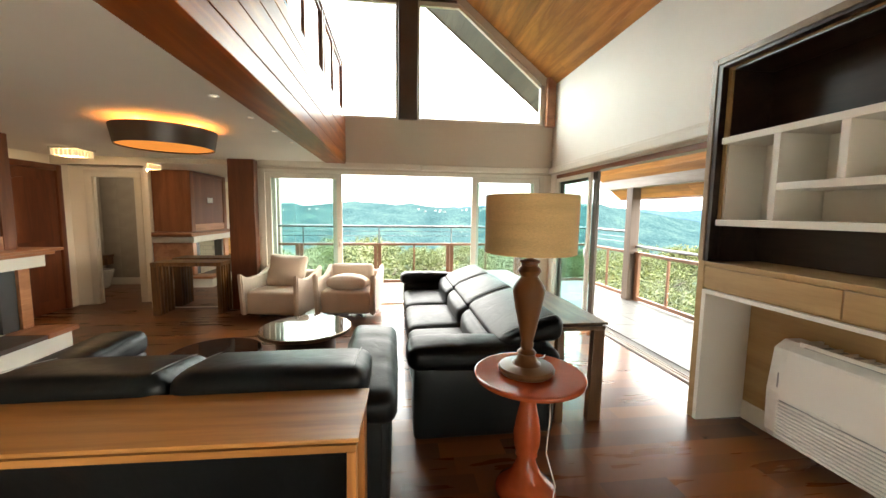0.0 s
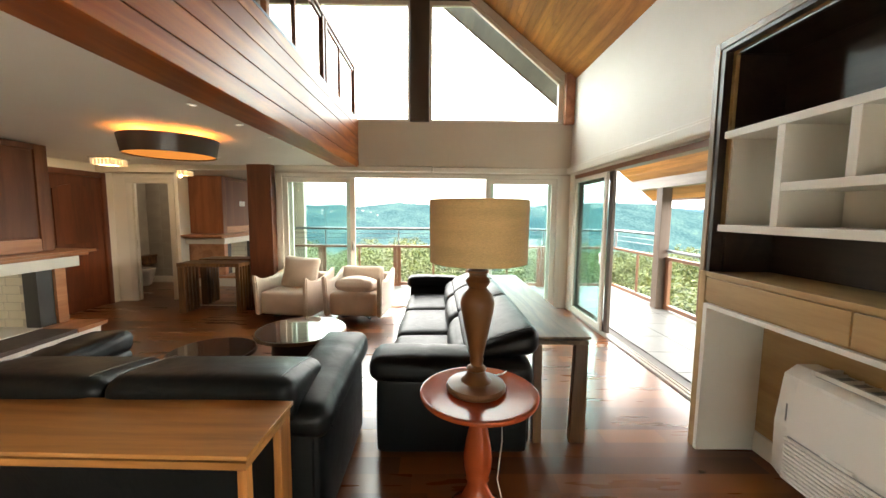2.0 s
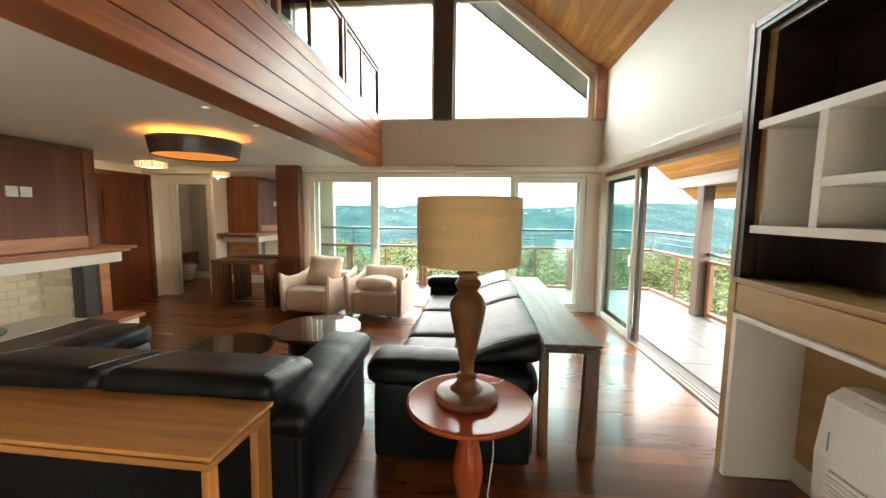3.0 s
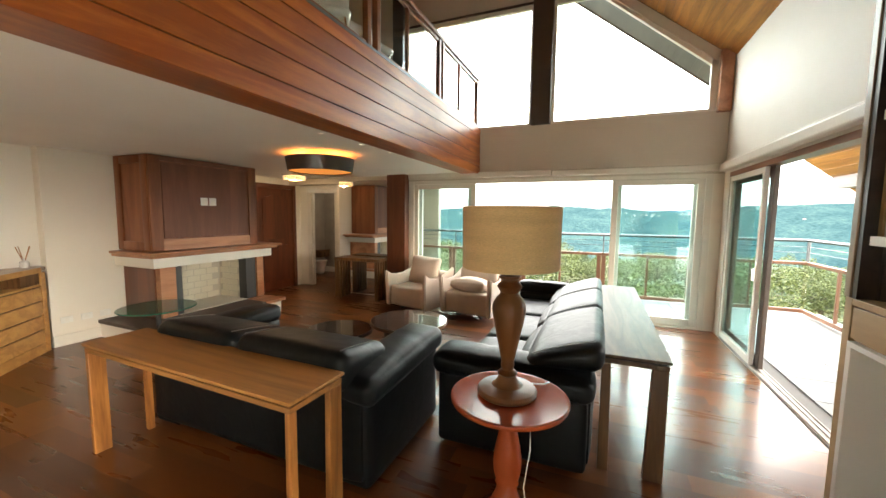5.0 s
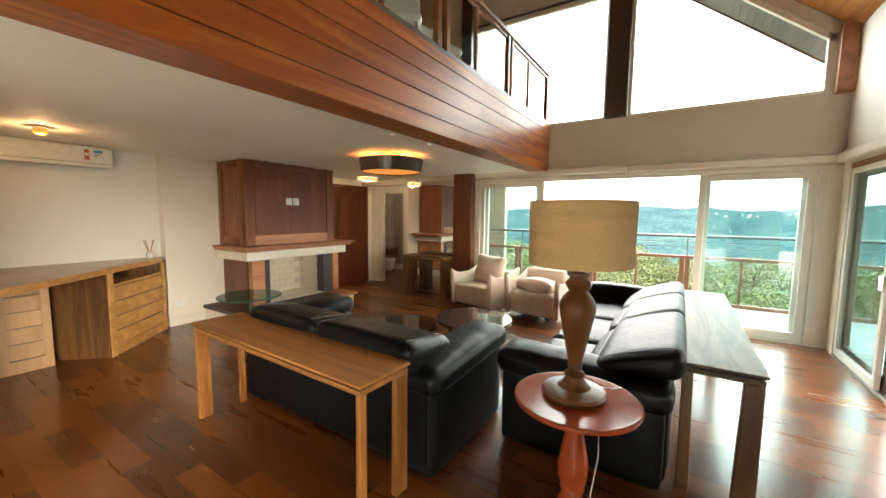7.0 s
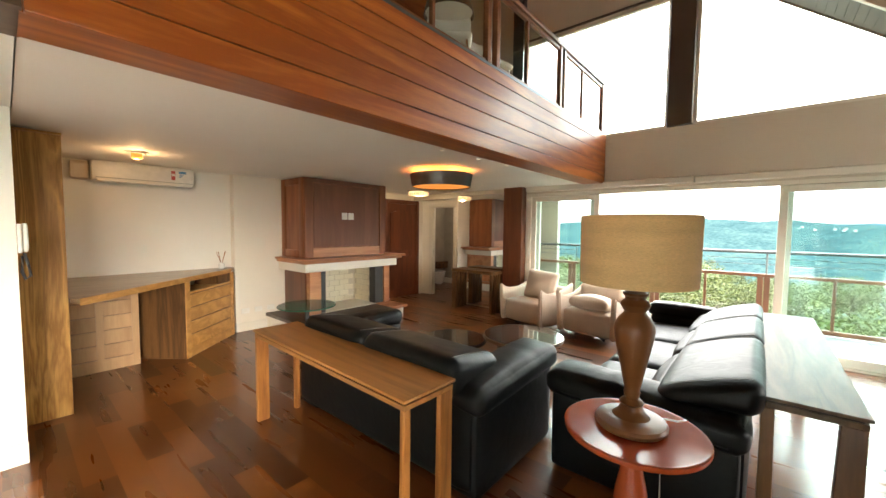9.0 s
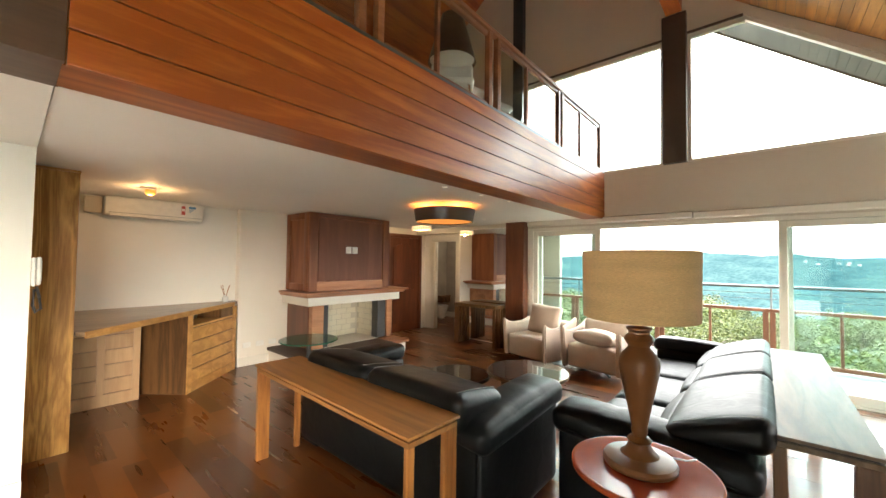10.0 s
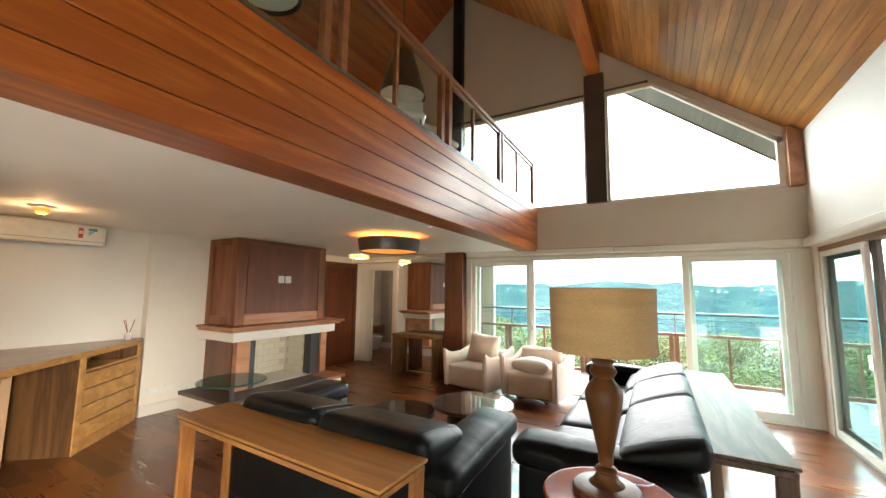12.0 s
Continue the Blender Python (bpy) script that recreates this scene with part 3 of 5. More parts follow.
def slope_boards(x0, x1, y0, y1, width, lift, thick, cuts):
    """Boards along y, side by side up a roof slope, as one mesh of loose boards."""
    verts, faces = [], []
    rnd = random.Random(5)
    length = math.hypot(1, SLOPE)
    count = max(1, int(abs(x1 - x0) * length / width))
    step = (x1 - x0) / count
    for k in range(count):
        a, b = x0 + k * step, x0 + (k + 1) * step - step * 0.045
        za, zb = roof_z(a) + lift, roof_z(b) + lift
        stops = [y0] + sorted(rnd.uniform(y0, y1) for _ in range(cuts)) + [y1]
        drop = rnd.uniform(-0.0015, 0.0015)
        for c, d in zip(stops, stops[1:]):
            i = len(verts)
            for t in (drop, thick):
                verts += [(a, c, za + t), (b, c, zb + t), (b, d - 0.003, zb + t), (a, d - 0.003, za + t)]
            faces += [(i, i + 3, i + 2, i + 1), (i + 4, i + 5, i + 6, i + 7), (i, i + 1, i + 5, i + 4), (i + 1, i + 2, i + 6, i + 5), (i + 2, i + 3, i + 7, i + 6), (i + 3, i, i + 4, i + 7)]
    me = bpy.data.meshes.new("boards")
    me.from_pydata(verts, [], faces)
    return me


def board_ceiling(name, args, material, label):
    me = slope_boards(*args)
    me.materials.append(material)
    return tagged(new(name, me), label, "ceiling", "", "structure")


board_ceiling("ceiling_roof_east", (E, RIDGE, -3.4, N, 0.115, 0.0, 0.02, 2), ROOF_WOOD, "sloping ceiling of varnished honey-coloured boards")
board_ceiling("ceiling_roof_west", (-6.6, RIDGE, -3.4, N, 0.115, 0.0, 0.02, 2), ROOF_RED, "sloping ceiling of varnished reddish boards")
board_ceiling("ceiling_soffit_gable", (E + 0.15, RIDGE, N + 0.003, 7.98, 0.12, 0.0, 0.02, 0), SOFFIT_WOOD, "grey weathered boards under the roof overhang")
board_ceiling("ceiling_soffit_porch", (5.5, E + 0.16, -0.3, 8.0, 0.12, -0.24, 0.02, 2), ROOF_WOOD, "boarded underside of the porch roof")
roof = thing("roof", "pitched roof with timber edge", "roof", kind="structure")
part("roof_slope", prism([(RIDGE, RZ + 0.03), (E + 0.2, roof_z(E + 0.2) + 0.03), (E + 0.2, roof_z(E + 0.2) + 0.15), (RIDGE, RZ + 0.15)], -3.6, 8.02, "xz"), SLATE, roof)
part("porch_slope", prism([(E + 0.2, roof_z(E + 0.2) - 0.21), (5.55, roof_z(5.55) - 0.21), (5.55, roof_z(5.55) - 0.08), (E + 0.2, roof_z(E + 0.2) + 0.15)], -0.3, 8.02, "xz"), SLATE, roof)
part("roof_slope", prism([(RIDGE, RZ + 0.03), (-7.2, roof_z(-7.2) + 0.03), (-7.2, roof_z(-7.2) + 0.15), (RIDGE, RZ + 0.15)], -3.6, 8.02, "xz"), SLATE, roof)
part("fascia", prism([(5.502, roof_z(5.5) - 0.27), (5.55, roof_z(5.5) - 0.27), (5.55, roof_z(5.5) - 0.10), (5.502, roof_z(5.5) - 0.10)], -0.3, 8.0, "xz"), RAIL_WOOD, roof)
part("verge_board", prism([(RIDGE, RZ - 0.02), (E + 0.2, roof_z(E + 0.2) - 0.02), (E + 0.2, roof_z(E + 0.2) + 0.12), (RIDGE, RZ + 0.12)], 7.985, 8.025, "xz"), DECK_POST, roof)

structure("purlin", prism([(0.68, 5.46), (0.89, 5.46), (0.89, roof_z(0.89) - 0.004), (0.68, roof_z(0.68) - 0.004)], -3.4, N - 0.1, "xz"), BEAM_WOOD, "honey-coloured timber purlin under the boarded ceiling", "beam")
structure("ridge_post", prism([(-1.97, 3.14), (-1.76, 3.14), (-1.76, RZ - 0.11), (-1.97, RZ - 0.11)], N - 0.12, N - 0.002, "xz"), BLACK_POST, "black steel post below the roof ridge", "post")

# ---- gable glazing ----
gw = thing("window_gable", "large dark-framed gable window under the roof slope", "window", kind="structure")
part("mullion", box((0.62, N - 0.10, 3.19), (0.94, N + 0.12, 5.46), 0.01), DARK_FRAME, gw, "wide dark timber mullion")
part("corner_post", box((3.215, N - 0.10, 3.16), (3.375, N - 0.004, 4.0), 0.008), MANTEL_WOOD, gw, "honey-coloured corner post")


def bar(x0, z0, x1, z1, w, y0, y1):
    """A straight frame bar in the gable's plane; w: its width, below the line."""
    d = Vector((x1 - x0, z1 - z0)).normalized()
    nx, nz = d.y * w, -d.x * w
    return prism([(x0, z0), (x1, z1), (x1 + nx, z1 + nz), (x0 + nx, z0 + nz)], y0, y1, "xz")


for a in ((-1.75, 5.14, 0.62, 5.14, 0.07), (0.94, 5.14, 1.62, 5.14, 0.07), (1.60, 5.20, 3.22, 3.865, 0.075), (-1.75, 3.235, 0.62, 3.235, 0.045), (0.94, 3.235, 3.2, 3.235, 0.045)):
    part("frame", bar(*a, N + 0.02, N + 0.09), TRIM_WHITE, gw)
for a in ((-1.75, 5.165, 0.62, 5.165, 0.025), (0.94, 5.165, 1.6, 5.165, 0.025)):
    part("frame_strip", bar(*a, N - 0.02, N + 0.02), DARK_FRAME, gw)
part("frame_strip", bar(1.55, 5.35, 3.26, 3.985, 0.125, N - 0.005, N + 0.10), BAND, gw)
part("frame", box((3.13, N + 0.02, 3.235), (3.21, N + 0.09, 4.03)), TRIM_WHITE, gw)
part("frame", box((0.94, N + 0.02, 3.235), (0.985, N + 0.09, 5.08)), TRIM_WHITE, gw)
part("frame", box((0.575, N + 0.02, 3.235), (0.62, N + 0.09, 5.08)), TRIM_WHITE, gw)
for poly in ([(-1.75, 3.24), (0.575, 3.24), (0.575, 5.07), (-1.75, 5.07)], [(0.985, 3.24), (3.13, 3.24), (3.13, 3.86), (1.58, 5.07), (0.985, 5.07)]):
    p = part("pane", prism(poly, N + 0.05, N + 0.056, "xz"), PANE_CLEAR, gw)
    p.visible_shadow = False


# ---- glazed doors ----
def sash(parent, lo, hi, axis, frame_mat, pane_mat, w=0.07, d=0.045, name="door_leaf"):
    """A framed pane in the xz or yz plane; lo, hi: its two corners along the axis and up."""
    (a0, z0, c), (a1, z1) = lo, hi
    bm = bmesh.new()

    def rect(p0, p1, q0, q1, t):
        if axis == "x":
            return (p0, c - t, q0), (p1, c + t, q1)
        return (c - t, p0, q0), (c + t, p1, q1)
    for p0, p1, q0, q1 in ((a0, a0 + w, z0, z1), (a1 - w, a1, z0, z1), (a0 + w, a1 - w, z0, z0 + w * 1.3), (a0 + w, a1 - w, z1 - w, z1)):
        add_box(bm, *rect(p0, p1, q0, q1, d / 2), 0.004, 1)
    ob = part(name, bm, frame_mat, parent)
    g = part("pane", box(*rect(a0 + w - 0.005, a1 - w + 0.005, z0 + w, z1 - w + 0.005, 0.003)), pane_mat, ob)
    g.visible_shadow = False
    return ob


dn = thing("door_north", "cream-framed glazed sliding doors standing open to the deck", "sliding door", kind="structure")
part("jamb", box((-1.66, N - 0.01, 0), (-1.575, N + 0.14, 2.31), 0.004), TRIM_WHITE, dn)
part("jamb", box((3.16, N - 0.01, 0), (3.245, N + 0.14, 2.31), 0.004), TRIM_WHITE, dn)
part("head", box((-1.575, N - 0.006, 2.255), (3.16, N + 0.14, 2.312), 0.004), TRIM_WHITE, dn)
part("sill", box((-1.575, N - 0.005, -0.02), (3.16, N + 0.15, 0.025), 0.004), TRIM_WHITE, dn)
sash(dn, (-1.57, 0.03, N + 0.03), (-0.335, 2.25), "x", TRIM_WHITE, PANE, 0.085)
sash(dn, (-1.50, 0.03, N + 0.09), (-0.42, 2.25), "x", TRIM_WHITE, PANE_CLEAR, 0.075)
sash(dn, (1.925, 0.03, N + 0.03), (3.155, 2.25), "x", TRIM_WHITE, PANE, 0.085)
sash(dn, (1.99, 0.03, N + 0.09), (3.10, 2.25), "x", TRIM_WHITE, PANE_CLEAR, 0.075)
part("latch", box((-0.385, N - 0.02, 1.0), (-0.365, N + 0.01, 1.16), 0.004), CHROME, dn)

de = thing("door_east", "cream-framed glazed sliding doors pushed open to the deck", "sliding door", kind="structure")
part("jamb", box((E - 0.006, 6.555, 0), (E + 0.14, 6.625, 2.30), 0.004), TRIM_WHITE, de)
part("jamb", box((E - 0.02, 2.92, 0), (E + 0.14, 2.99, 2.30), 0.004), DRAWER_WOOD, de)
part("head", box((E - 0.006, 2.99, 2.24), (E + 0.14, 6.555, 2.301), 0.004), RAIL_WOOD, de, "brown timber door head")
part("track", boxes(((E + 0.012, 2.99, -0.02), (E + 0.135, 6.555, 0.004)), ((E + 0.02, 2.99, 0.004), (E + 0.03, 6.555, 0.012)), ((E + 0.07, 2.99, 0.004), (E + 0.08, 6.555, 0.012)), ((E + 0.115, 2.99, 0.004), (E + 0.125, 6.555, 0.012))), TRACK, de, "aluminium floor track")
sash(de, (5.41, 0.022, E + 0.028), (6.55, 2.24), "y", TRIM_WHITE, PANE_TEAL, 0.065)
sash(de, (5.30, 0.022, E + 0.078), (6.53, 2.24), "y", DARK_FRAME, PANE_TEAL, 0.11)
part("door_handle", box((E - 0.03, 5.44, 0.98), (E + 0.005, 5.465, 1.12), 0.006), CHROME, de)

# cassettes of the roller blinds under the band
def cassette(name, lo, hi, label):
    return structure(name, box(lo, hi, 0.02, 3), TRIM_WHITE, label, "blind")


cassette("trim_north", (-1.66, N - 0.09, 2.345), (1.0, N - 0.002, 2.445), "cream roller blind cassette above the doors")
cassette("trim_north", (1.004, N - 0.09, 2.335), (E - 0.002, N - 0.002, 2.435), "cream roller blind cassette above the doors")
cassette("trim_east", (E - 0.10, 2.93, 2.325), (E - 0.002, N - 0.094, 2.435), "cream roller blind cassette above the side doors")
structure("trim_east_ledge", box((E - 0.05, 2.93, 2.437), (E - 0.002, N - 0.094, 2.470), 0.01), TRIM_WHITE, "narrow cream ledge over the blind cassette", "trim")

# timber column and baseboards
structure("column", box((-2.08, 6.62, 0), (-1.68, N - 0.003, CZ), 0.012), COL_WOOD, "thick red-brown timber column", "column")


def baseboard(name, lo, hi):
    return structure(name, box(lo, hi, 0.004), TRIM_WHITE, "white painted baseboard", "baseboard")


baseboard("baseboard", (-4.38, 2.58, 0), (-4.362, 3.30, 0.14))
baseboard("baseboard", (-2.06, -3.4, 0), (-2.044, 0.354, 0.15))
baseboard("baseboard", (-4.72, 6.965, 0), (-4.704, 7.09, 0.13))

# ---- angled wall with the washroom door ----
AW = Matrix.Translation((-4.82, 7.10, 0)) @ Matrix.Rotation(math.atan2(0.23, 1.52), 4, "Z")
wa = thing("wall_angled", "beige wall turned at a slight angle round the washroom door", "wall", AW, kind="structure")
part("wall_piece", box((0, 0, 0), (0.36, 0.12, CZ)), WALL, wa)
part("wall_piece", box((1.05, 0, 0), (1.60, 0.12, CZ)), WALL, wa)
part("wall_piece", box((0.36, 0, 2.19), (1.05, 0.12, CZ)), WALL, wa)
dw = thing("door_washroom", "cream-painted washroom door frame with the door pushed open", "door", AW, kind="structure")
part("door_frame", boxes(((0.31, -0.015, 0), (0.41, 0.13, 2.15)), ((1.00, -0.015, 0), (1.10, 0.13, 2.15)), ((0.31, -0.015, 2.15), (1.10, 0.13, 2.25)), bevel=0.004), TRIM_WHITE, dw)
leaf = part("door_leaf", box((0.408, 0.045, 0.01), (0.425, 0.085, 2.15), 0.003), LACQUER_WHITE, dw)
part("handle", box((0.413, 0.040, 0.98), (0.421, 0.046, 1.12), 0.001), CHROME, leaf)
structure("wall_north_return", box((-3.39, N + 0.162, 0), (-3.24, 7.42, CZ)), WALL, "beige wall end behind the mirror", "wall")
structure("wall_washroom_back", box((-6.0, 9.006, 0), (-2.0, 9.15, CZ)), TILE_WC, "taupe stone-tiled washroom wall", "wall")
wc_tile = mesh_of("tile", box((0, 0, 0), (0.596, 0.008, 0.296), 0.002, 1), TILE_WC)
wc_wall = tagged(new("wall_washroom_tiles"), "taupe stone tiles on the washroom wall", "wall", "", "structure")
for row in range(8):
    for col in range(5):
        t = quick("tile", wc_tile, wc_wall)
        t.location = (-5.88 + col * 0.6, 8.996, 0.02 + row * 0.3)
structure("wall_washroom_side", box((-2.75, 6.98, 0), (-2.6, 9.0, CZ)), TILE_WC, "taupe stone-tiled washroom side wall", "wall")
structure("wall_washroom_west", box((-5.70, 7.46, 0), (-5.585, 8.99, CZ)), TILE_WC, "taupe stone-tiled washroom side wall", "wall")
structure("ceiling_washroom", box((-6.0, N, CZ + 0.002), (-2.0, 9.15, 2.52)), CEIL, "washroom ceiling", "ceiling")
structure("floor_washroom", box((-6.0, N + 0.12, -0.2), (-2.0, 9.15, -0.004)), FLOOR_WOOD, "timber floor of the washroom", "floor")
structure("baseboard_washroom", box((-5.9, 8.968, 0), (-2.75, 8.984, 0.15)), TRIM_WHITE, "white washroom baseboard", "baseboard")
# Fill lamp with no fitting, added to brighten the washroom.
lamp_point("washroom_fill_lamp", (-4.3, 8.2, 2.3), 1.6, (1.0, 0.86, 0.7), 0.03)
wc = thing("toilet", "white wall-hung ceramic toilet beside the washroom wall", "toilet", pose(-5.58, 8.27, 0, 0, 0, 90))
part("bowl", lathe([(0.08, 0.06), (0.12, 0.10), (0.17, 0.30), (0.19, 0.38), (0.19, 0.40)], 32, (0, -0.42)), CERAMIC, wc)
part("seat", lathe([(0.19, 0.402), (0.195, 0.41), (0.19, 0.43)], 32, (0, -0.42)), CERAMIC, wc)
part("back_block", box((-0.17, -0.35, 0.06), (0.17, 0.0, 0.40), 0.03), CERAMIC, wc)
vt = thing("vanity", "dark wooden washroom shelf against the tiled wall", "shelf", pose(-5.45, 8.98, 0))
part("counter", box((-0.13, -0.45, 0.60), (0.05, 0.0, 0.655), 0.004), OAK_DARK, vt)
part("bracket", box((-0.13, -0.40, 0.45), (0.03, 0.0, 0.599), 0.004), OAK_DARK, vt)

# entrance door
d1 = thing("door_entrance", "dark red-brown panelled entrance door", "door", kind="structure")
part("door_frame", boxes(((-4.76, 5.84, 0), (-4.69, 5.93, 2.30)), ((-4.76, 6.87, 0), (-4.69, 6.96, 2.30)), ((-4.76, 5.93, 2.21), (-4.69, 6.87, 2.30)), bevel=0.005), DOOR_WOOD, d1)
part("door_leaf", box((-4.765, 5.93, 0.005), (-4.725, 6.87, 2.21), 0.003), DOOR_WOOD, d1)


def raised_panel(y0, y1, z0, z1, arch=0.0):
    poly = [(y0, z0), (y1, z0), (y1, z1)]
    if arch:
        poly += [(y1 + (y0 - y1) * k / 12, z1 + arch * math.sin(math.pi * k / 12)) for k in range(1, 12)]
    return prism(poly + [(y0, z1)], -4.727, -4.712, "yz")


part("door_panel", raised_panel(6.05, 6.75, 1.12, 1.98, 0.09), DOOR_WOOD, d1)
part("door_panel", raised_panel(6.05, 6.75, 0.2, 0.98), DOOR_WOOD, d1)
part("handle", tube([(-4.72, 5.99, 1.05), (-4.67, 5.99, 1.05), (-4.67, 6.10, 1.05)], 0.009), CHROME, d1)

# mirror
structure("mirror_wall", box((-3.34, N - 0.012, 0.02), (-2.085, N - 0.003, 2.36)), MIRROR, "large frameless wall mirror beside the column", "mirror")

# ---- deck ----
structure("deck_slab", box((-4.9, N + 0.12, -0.30), (5.45, 9.05, -0.045)), GROUT, "concrete deck slab", "deck")
structure("deck_slab_side", box((E + 0.12, -0.5, -0.30), (5.45, N + 0.12, -0.045)), GROUT, "concrete deck slab at the side", "deck")
post = thing("porch_post", "square grey-brown timber porch post on the deck", "post", pose(5.13, 6.96, -0.03))
part("shaft", box((-0.09, -0.09, 0), (0.09, 0.09, 2.169), 0.008), DECK_POST, post)
copy_thing(post, pose(5.13, 1.2, -0.03))
structure("porch_beam", box((5.05, -0.3, 2.14), (5.21, 7.97, 2.46), 0.008), DECK_BEAM, "grey weathered timber porch beam", "beam")


def deck_rail(name, length, posts, mids, m, label, high=None):
    """Timber frames with glass, and steel rails above, along local x."""
    r = thing(name, label, "railing", m)
    part("top_rail", box((0, -0.035, 0.90), (length, 0.035, 0.955), 0.006), RAIL_X, r)
    part("bottom_rail", box((0, -0.025, 0.03), (length, 0.025, 0.10), 0.004), RAIL_X, r)
    stops = [0.0] + posts + [length]
    for x in posts:
        for s in (-0.085, 0.006):
            part("post", box((x + s, -0.03, 0), (x + s + 0.079, 0.03, 0.90), 0.004), RAIL_Z, r)
    for x in mids:
        part("mid_post", box((x - 0.02, -0.02, 0.10), (x + 0.02, 0.02, 0.90), 0.004), RAIL_Z, r)
    high = high or length
    part("handrail", tube([(0, 0, 1.335), (high, 0, 1.335)], 0.028), STEEL_DARK, r, "dark steel handrail tube")
    for z in (1.12, 1.22):
        part("wire", tube([(0, 0, z), (high, 0, z)], 0.006, 6), STEEL_DARK, r)
    k, step = 0.0, high / max(1, round(high / 1.7))
    while k <= high + 0.01:
        part("stanchion", tube([(k, 0, 0.955), (k, 0, 1.31)], 0.014, 8), STEEL_DARK, r)
        k += step
    if high < length:
        part("handrail", tube([(high, 0, 1.06), (length, 0, 1.06)], 0.028), STEEL_DARK, r, "low dark steel handrail tube")
        k = high + 0.1
        while k < length:
            part("stanchion", tube([(k, 0, 0.955), (k, 0, 1.05)], 0.014, 8), STEEL_DARK, r)
            k += 1.6
    edges = sorted([0.0] + posts + mids + [length])
    for a, b in zip(edges, edges[1:]):
        if b - a > 0.2:
            g = part("pane", box((a + 0.03, -0.004, 0.11), (b - 0.03, 0.004, 0.89)), PANE_CLEAR, r)
            g.visible_shadow = False
    return r


RAIL_Z = wood("deck_rail_post_wood", (0.10, 0.036, 0.016), (0.19, 0.075, 0.034), "z", 0.45, 5, 0.08, 0.1)
RAIL_X = wood("deck_rail_wood", (0.10, 0.036, 0.016), (0.19, 0.075, 0.034), "x", 0.45, 5, 0.08, 0.1)
deck_rail("deck_railing", 10.0, [1.55, 3.25, 4.965, 6.635, 8.28], [0.8, 2.4, 4.1, 5.80, 7.5, 9.2], pose(-4.8, 8.86, -0.04), "red-brown timber deck railing with glass and steel rails")
deck_rail("deck_railing", 11.8, [1.95, 3.6, 5.3, 7.0, 8.7, 10.4], [0.95, 2.8, 4.45, 6.2, 7.85, 9.6], pose(5.2, 8.80, -0.04, 0, 0, -90), "red-brown timber side railing with glass and steel rails", 1.75)


# ---- ground, woods and far hills ----
def hill(x, y):
    """Height of the land: a wooded slope, a valley and a long far ridge."""
    r = math.hypot(x, y)
    th = math.degrees(math.atan2(x, y))
    rough = noise.fractal(Vector((x / 420, y / 420, 1.3)), 0.9, 2.1, 6)
    broad = noise.noise(Vector((x / 1300, y / 1300, 4.0)))
    if r < 35:
        h = -2.3 - 0.03 * r
    elif r < 650:
        h = -3.35 - (r - 35) * 0.268
    else:
        h = -168.0
    ridge_at = 1500 if abs(th) < 28 else 1500 + (abs(th) - 28) * 60
    ridge_at = min(ridge_at, 3400)
    f = max(0.0, min(1.0, (r - 700) / (ridge_at - 700)))
    f = f * f * (3 - 2 * f)
    top = 24 if th < 30 else 24 - min(60, (th - 30) * 1.6)
    h += f * (168 + top) + rough * (10 + 26 * min(1, r / 900)) * min(1, max(0, (r - 40) / 200)) + broad * 18 * f * (1 - f) * 3
    return h


def land(name, r0, r1, rings, spokes, material, label, category):
    verts, faces = [], []
    for i in range(rings + 1):
        r = r0 * (r1 / r0) ** (i / rings)
        for j in range(spokes):
            a = 2 * math.pi * j / spokes
            x, y = r * math.sin(a), r * math.cos(a)
            verts.append((x, y, hill(x, y)))
    for i in range(rings):
        for j in range(spokes):
            k = (j + 1) % spokes
            faces.append((i * spokes + j, i * spokes + k, (i + 1) * spokes + k, (i + 1) * spokes + j))
    if r0 < 5:
        verts.append((0, 0, hill(0, 0)))
        faces += [(len(verts) - 1, (j + 1) % spokes, j) for j in range(spokes)]
    me = bpy.data.meshes.new(name)
    me.from_pydata(verts, [], faces)
    me.materials.append(material)
    me.shade_smooth()
    return tagged(new(name, me), label, category, "", "structure")


def woods(name, stops, scale, bump):
    m, n, l, b = nodes_of(name)
    mp = coords(n, l, (1, 1, 1), False)
    a = n.new("ShaderNodeTexNoise")
    a.inputs["Scale"].default_value, a.inputs["Detail"].default_value = scale, 9
    c = n.new("ShaderNodeTexVoronoi")
    c.inputs["Scale"].default_value = scale * 9
    for q in (a, c):
        l.new(mp.outputs[0], q.inputs["Vector"])
    mx = n.new("ShaderNodeMixRGB")
    mx.inputs[0].default_value = 0.3
    l.new(a.outputs[0], mx.inputs[1])
    l.new(c.outputs["Distance"], mx.inputs[2])
    rp = ramp(n, stops)
    l.new(mx.outputs[0], rp.inputs[0])
    l.new(rp.outputs[0], b.inputs["Base Color"])
    b.inputs["Roughness"].default_value = 1.0
    b.inputs["Specular IOR Level"].default_value = 0.0
    bump_to(n, l, b, mx.outputs[0], bump, 1.0 / scale * 0.3)
    return m


GROUND = woods("scrub_ground", [(0.32, (0.012, 0.021, 0.007)), (0.5, (0.028, 0.042, 0.013)), (0.68, (0.062, 0.075, 0.023))], 0.5, 0.6)
# Distance haze is put into the hills' base colours: blue farthest, teal nearer.
HAZE = woods("hazed_far_hills", [(0.3, (0.022, 0.044, 0.075)), (0.55, (0.030, 0.058, 0.094)), (0.75, (0.045, 0.075, 0.110))], 0.006, 0.5)
